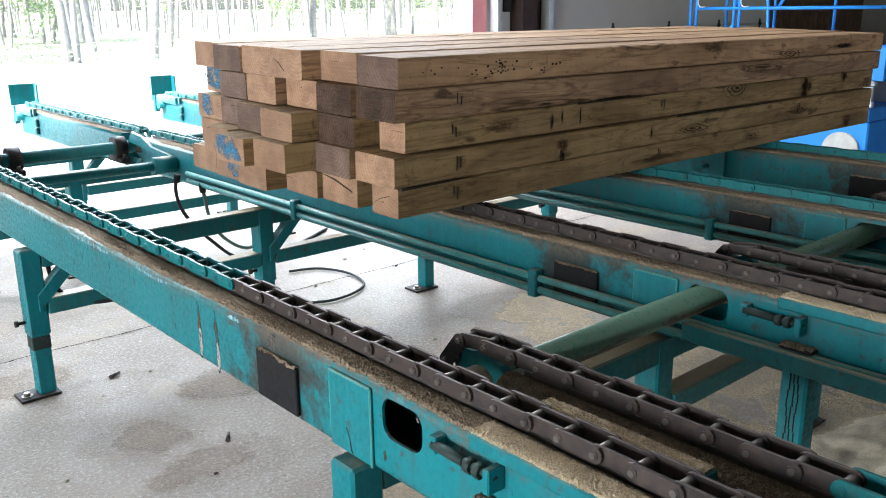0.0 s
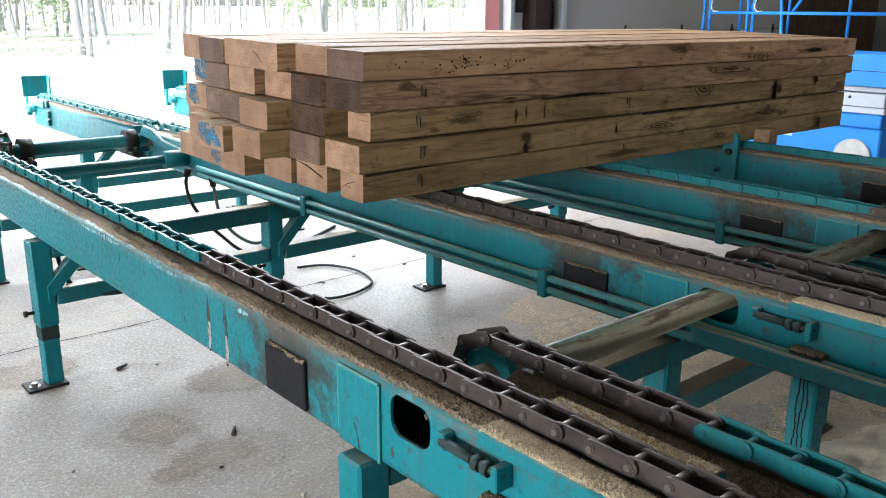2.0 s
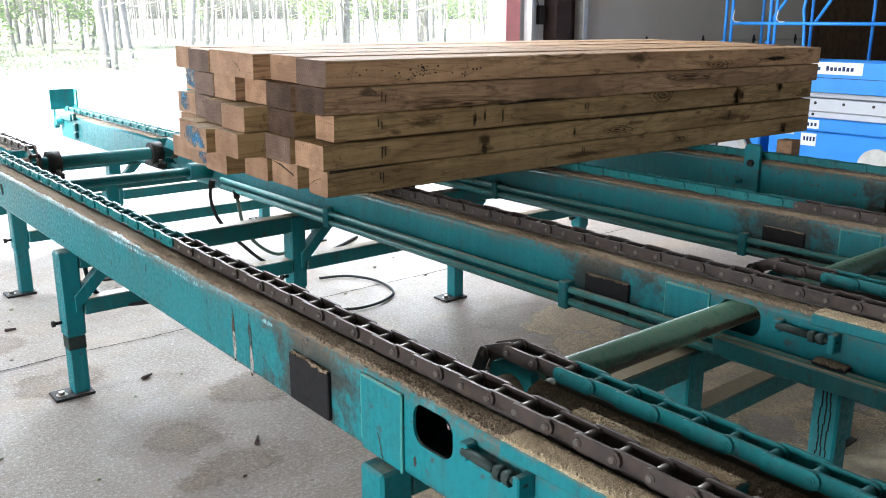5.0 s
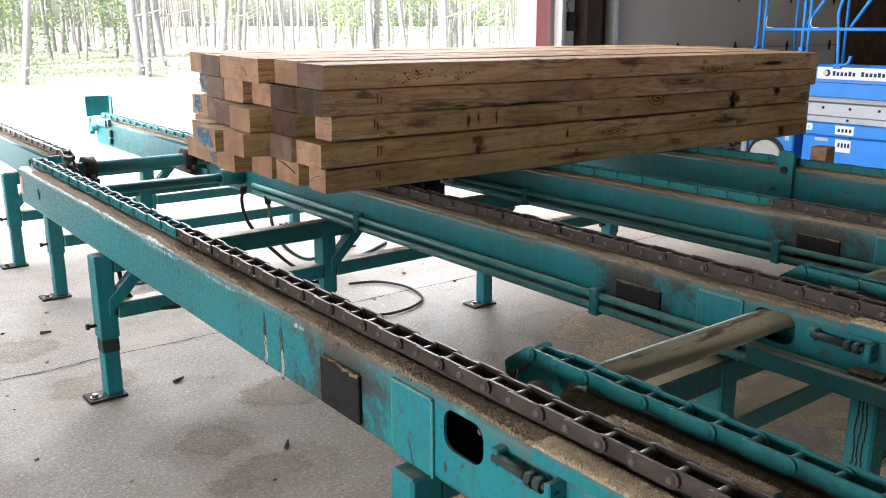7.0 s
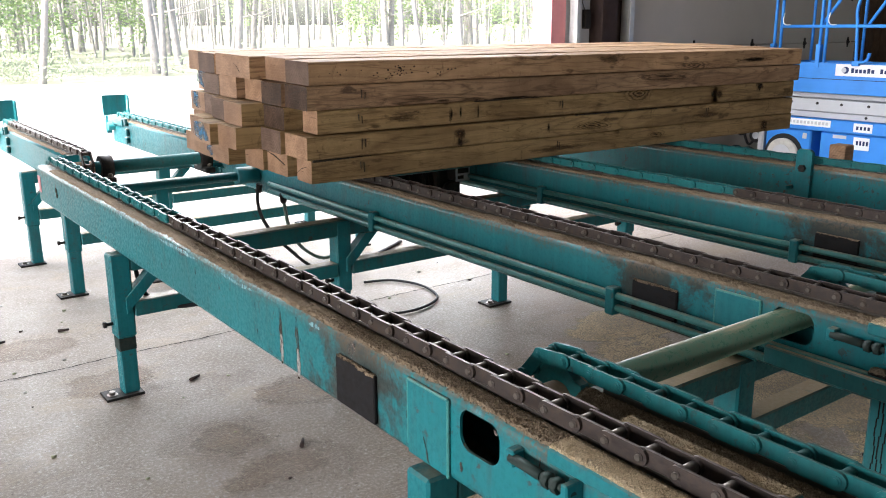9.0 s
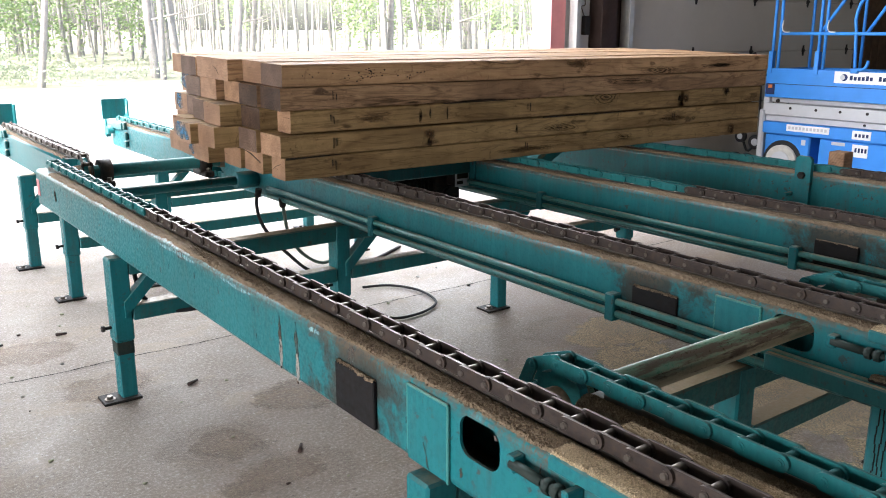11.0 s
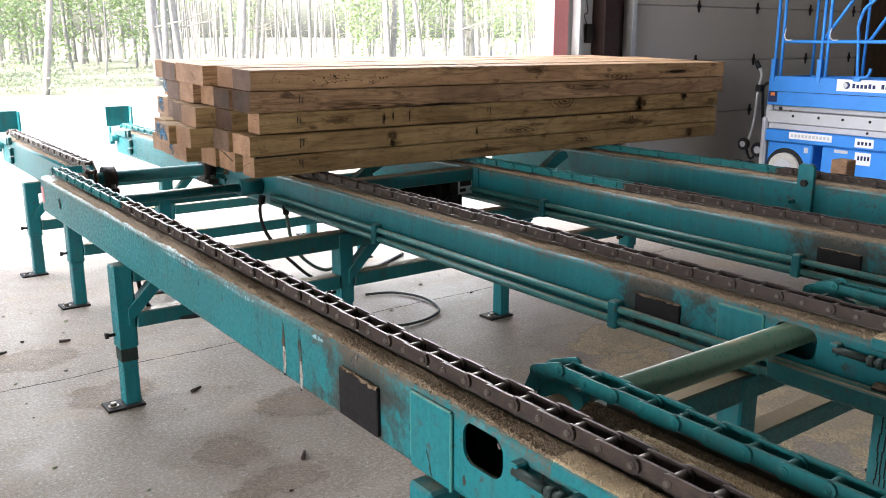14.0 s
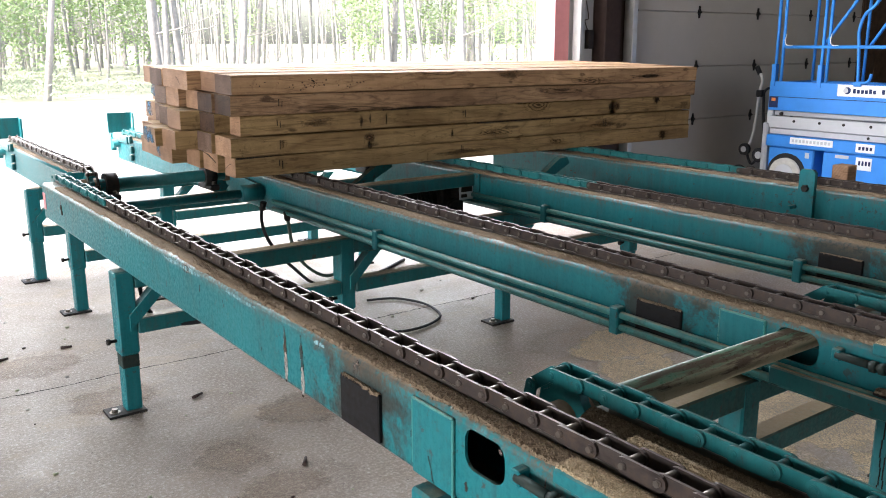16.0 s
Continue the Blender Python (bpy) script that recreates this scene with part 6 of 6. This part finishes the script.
def trunk_mesh(seed, h, r):
    rnd = random.Random(seed)
    bm = B()
    pts = [Vector((0, 0, -0.3))]
    for k in range(7):
        pts.append(pts[-1] + Vector((rnd.uniform(-0.22, 0.22), rnd.uniform(-0.2, 0.2), h / 7)))
    for k in range(7):
        r0, r1 = r * (1 - k / 8.5), r * (1 - (k + 1) / 8.5)
        rod(bm, pts[k], pts[k + 1], r0, 8, r1, caps=False)
    tips = []
    for k in range(rnd.randint(9, 14)):
        i = rnd.randint(1, 6)
        a, up = rnd.uniform(0, 6.28), rnd.uniform(0.2, 1.0)
        base = pts[i] + (pts[i + 1] - pts[i]) * rnd.random()
        ln = rnd.uniform(0.9, 2.6) * (1.15 - i / 9)
        mid = base + Vector((math.cos(a) * ln * 0.5, math.sin(a) * ln * 0.5, up * ln * 0.3))
        tip = mid + Vector((math.cos(a + 0.4) * ln * 0.5, math.sin(a + 0.4) * ln * 0.5, up * ln * 0.6))
        rr = r * 0.22
        rod(bm, base, mid, rr, 5, rr * 0.7, caps=False)
        rod(bm, mid, tip, rr * 0.7, 5, rr * 0.25, caps=False)
        for q in range(3):
            e = mid + (tip - mid) * rnd.random()
            f = e + Vector((rnd.uniform(-0.7, 0.7), rnd.uniform(-0.7, 0.7), rnd.uniform(0.0, 0.7)))
            rod(bm, e, f, rr * 0.35, 4, rr * 0.12, caps=False)
            tips.append(f)
        tips.append(tip)
    return mesh_of("trunk", bm, BARK), tips


def crown_mesh(seed, tips, m, per, spread, size):
    rnd = random.Random(seed)
    verts, faces = [], []
    for tp in tips:
        for k in range(per):
            c = tp + Vector((rnd.gauss(0, spread), rnd.gauss(0, spread), rnd.gauss(0, spread * 0.8)))
            d = Vector((rnd.uniform(-1, 1), rnd.uniform(-1, 1), rnd.uniform(-0.6, 0.6))).normalized()
            e = d.orthogonal().normalized()
            s = size * rnd.uniform(0.6, 1.4)
            n = len(verts)
            verts += [c - d * s, c + e * s * 0.45, c + d * s, c - e * s * 0.45]
            faces.append((n, n + 1, n + 2, n + 3))
    me = bpy.data.meshes.new("crown")
    me.from_pydata(verts, [], faces)
    me.materials.append(m)
    return me


KINDS = []
for k, (h, r, leafy) in enumerate(((15, 0.17, 0), (13, 0.11, 1), (11, 0.08, 2), (16, 0.21, 0), (9, 0.06, 3), (14, 0.13, 1))):
    tm, tips = trunk_mesh(k + 3, h, r)
    per = (8, 22, 45, 70)[leafy]
    KINDS.append((tm, crown_mesh(k, tips, LEAF if leafy > 1 else LEAF_PALE, per, 0.45 if leafy < 2 else 0.6, 0.055 if leafy < 2 else 0.085), leafy))


def tree(k, x, y, turn, lean=0.0):
    tm, cm, leafy = KINDS[k]
    t = thing("tree", "young tree with fresh green spring leaves" if leafy > 1 else "tall thin grey tree nearly bare of leaves", "tree", "trees beyond the yard", "",
              pose(x, y, min(2.0, max(0, y - 22) * 0.008) - 0.05, lean, 0, turn))
    share("trunk", tm, t, pose(0, 0, 0))
    share("crown", cm, t, pose(0, 0, 0))


random.seed(77)
for n in range(84):
    d = 25.5 + 30 * (n / 84) ** 0.8 + random.uniform(-1, 1)
    a = random.uniform(-4, 47)
    x, y = -1 + d * math.tan(radians(a)) * 0.98, d
    k = random.choice((0, 0, 1, 1, 2, 3, 5, 5, 4))
    if a < 12 and random.random() < 0.7:
        k = random.choice((2, 4, 4))
    tree(k, x, y, random.uniform(0, 360), random.uniform(-4, 4))
# brush and far stems
random.seed(78)
bm = B()
for n in range(520):
    d = random.uniform(50, 95)
    x, y = -1 + d * math.tan(radians(random.uniform(-12, 55))), d
    r = random.uniform(0.04, 0.14)
    rod(bm, (x, y, 0.1), (x + random.uniform(-1, 1), y, random.uniform(9, 18)), r, 5, r * 0.4, caps=False)
tagged(part("far_woods", bm, BARK), "dense stand of distant grey stems", "woods", "", "stuff")
verts, faces = [], []
for n in range(34000):
    d = random.uniform(25, 31) if n % 3 == 0 else random.uniform(27, 60)
    a = random.uniform(-8, 52) if n % 2 else random.uniform(-8, 14)
    c = Vector((-1 + d * math.tan(radians(a)), d, max(0, d - 22) * 0.008 + abs(random.gauss(0, 0.4 if n % 3 == 0 else 3.6))))
    e = Vector((random.uniform(-1, 1), random.uniform(-1, 1), random.uniform(-1, 1))).normalized()
    f = e.orthogonal().normalized()
    s = random.uniform(0.02, 0.06)
    q = len(verts)
    verts += [c - e * s, c + f * s * 0.5, c + e * s, c - f * s * 0.5]
    faces.append((q, q + 1, q + 2, q + 3))
me = bpy.data.meshes.new("brush")
me.from_pydata(verts, [], faces)
me.materials.append(LEAF_PALE)
tagged(new("brush", me), "pale green undergrowth at the edge of the woods", "undergrowth", "", "stuff")


motions()
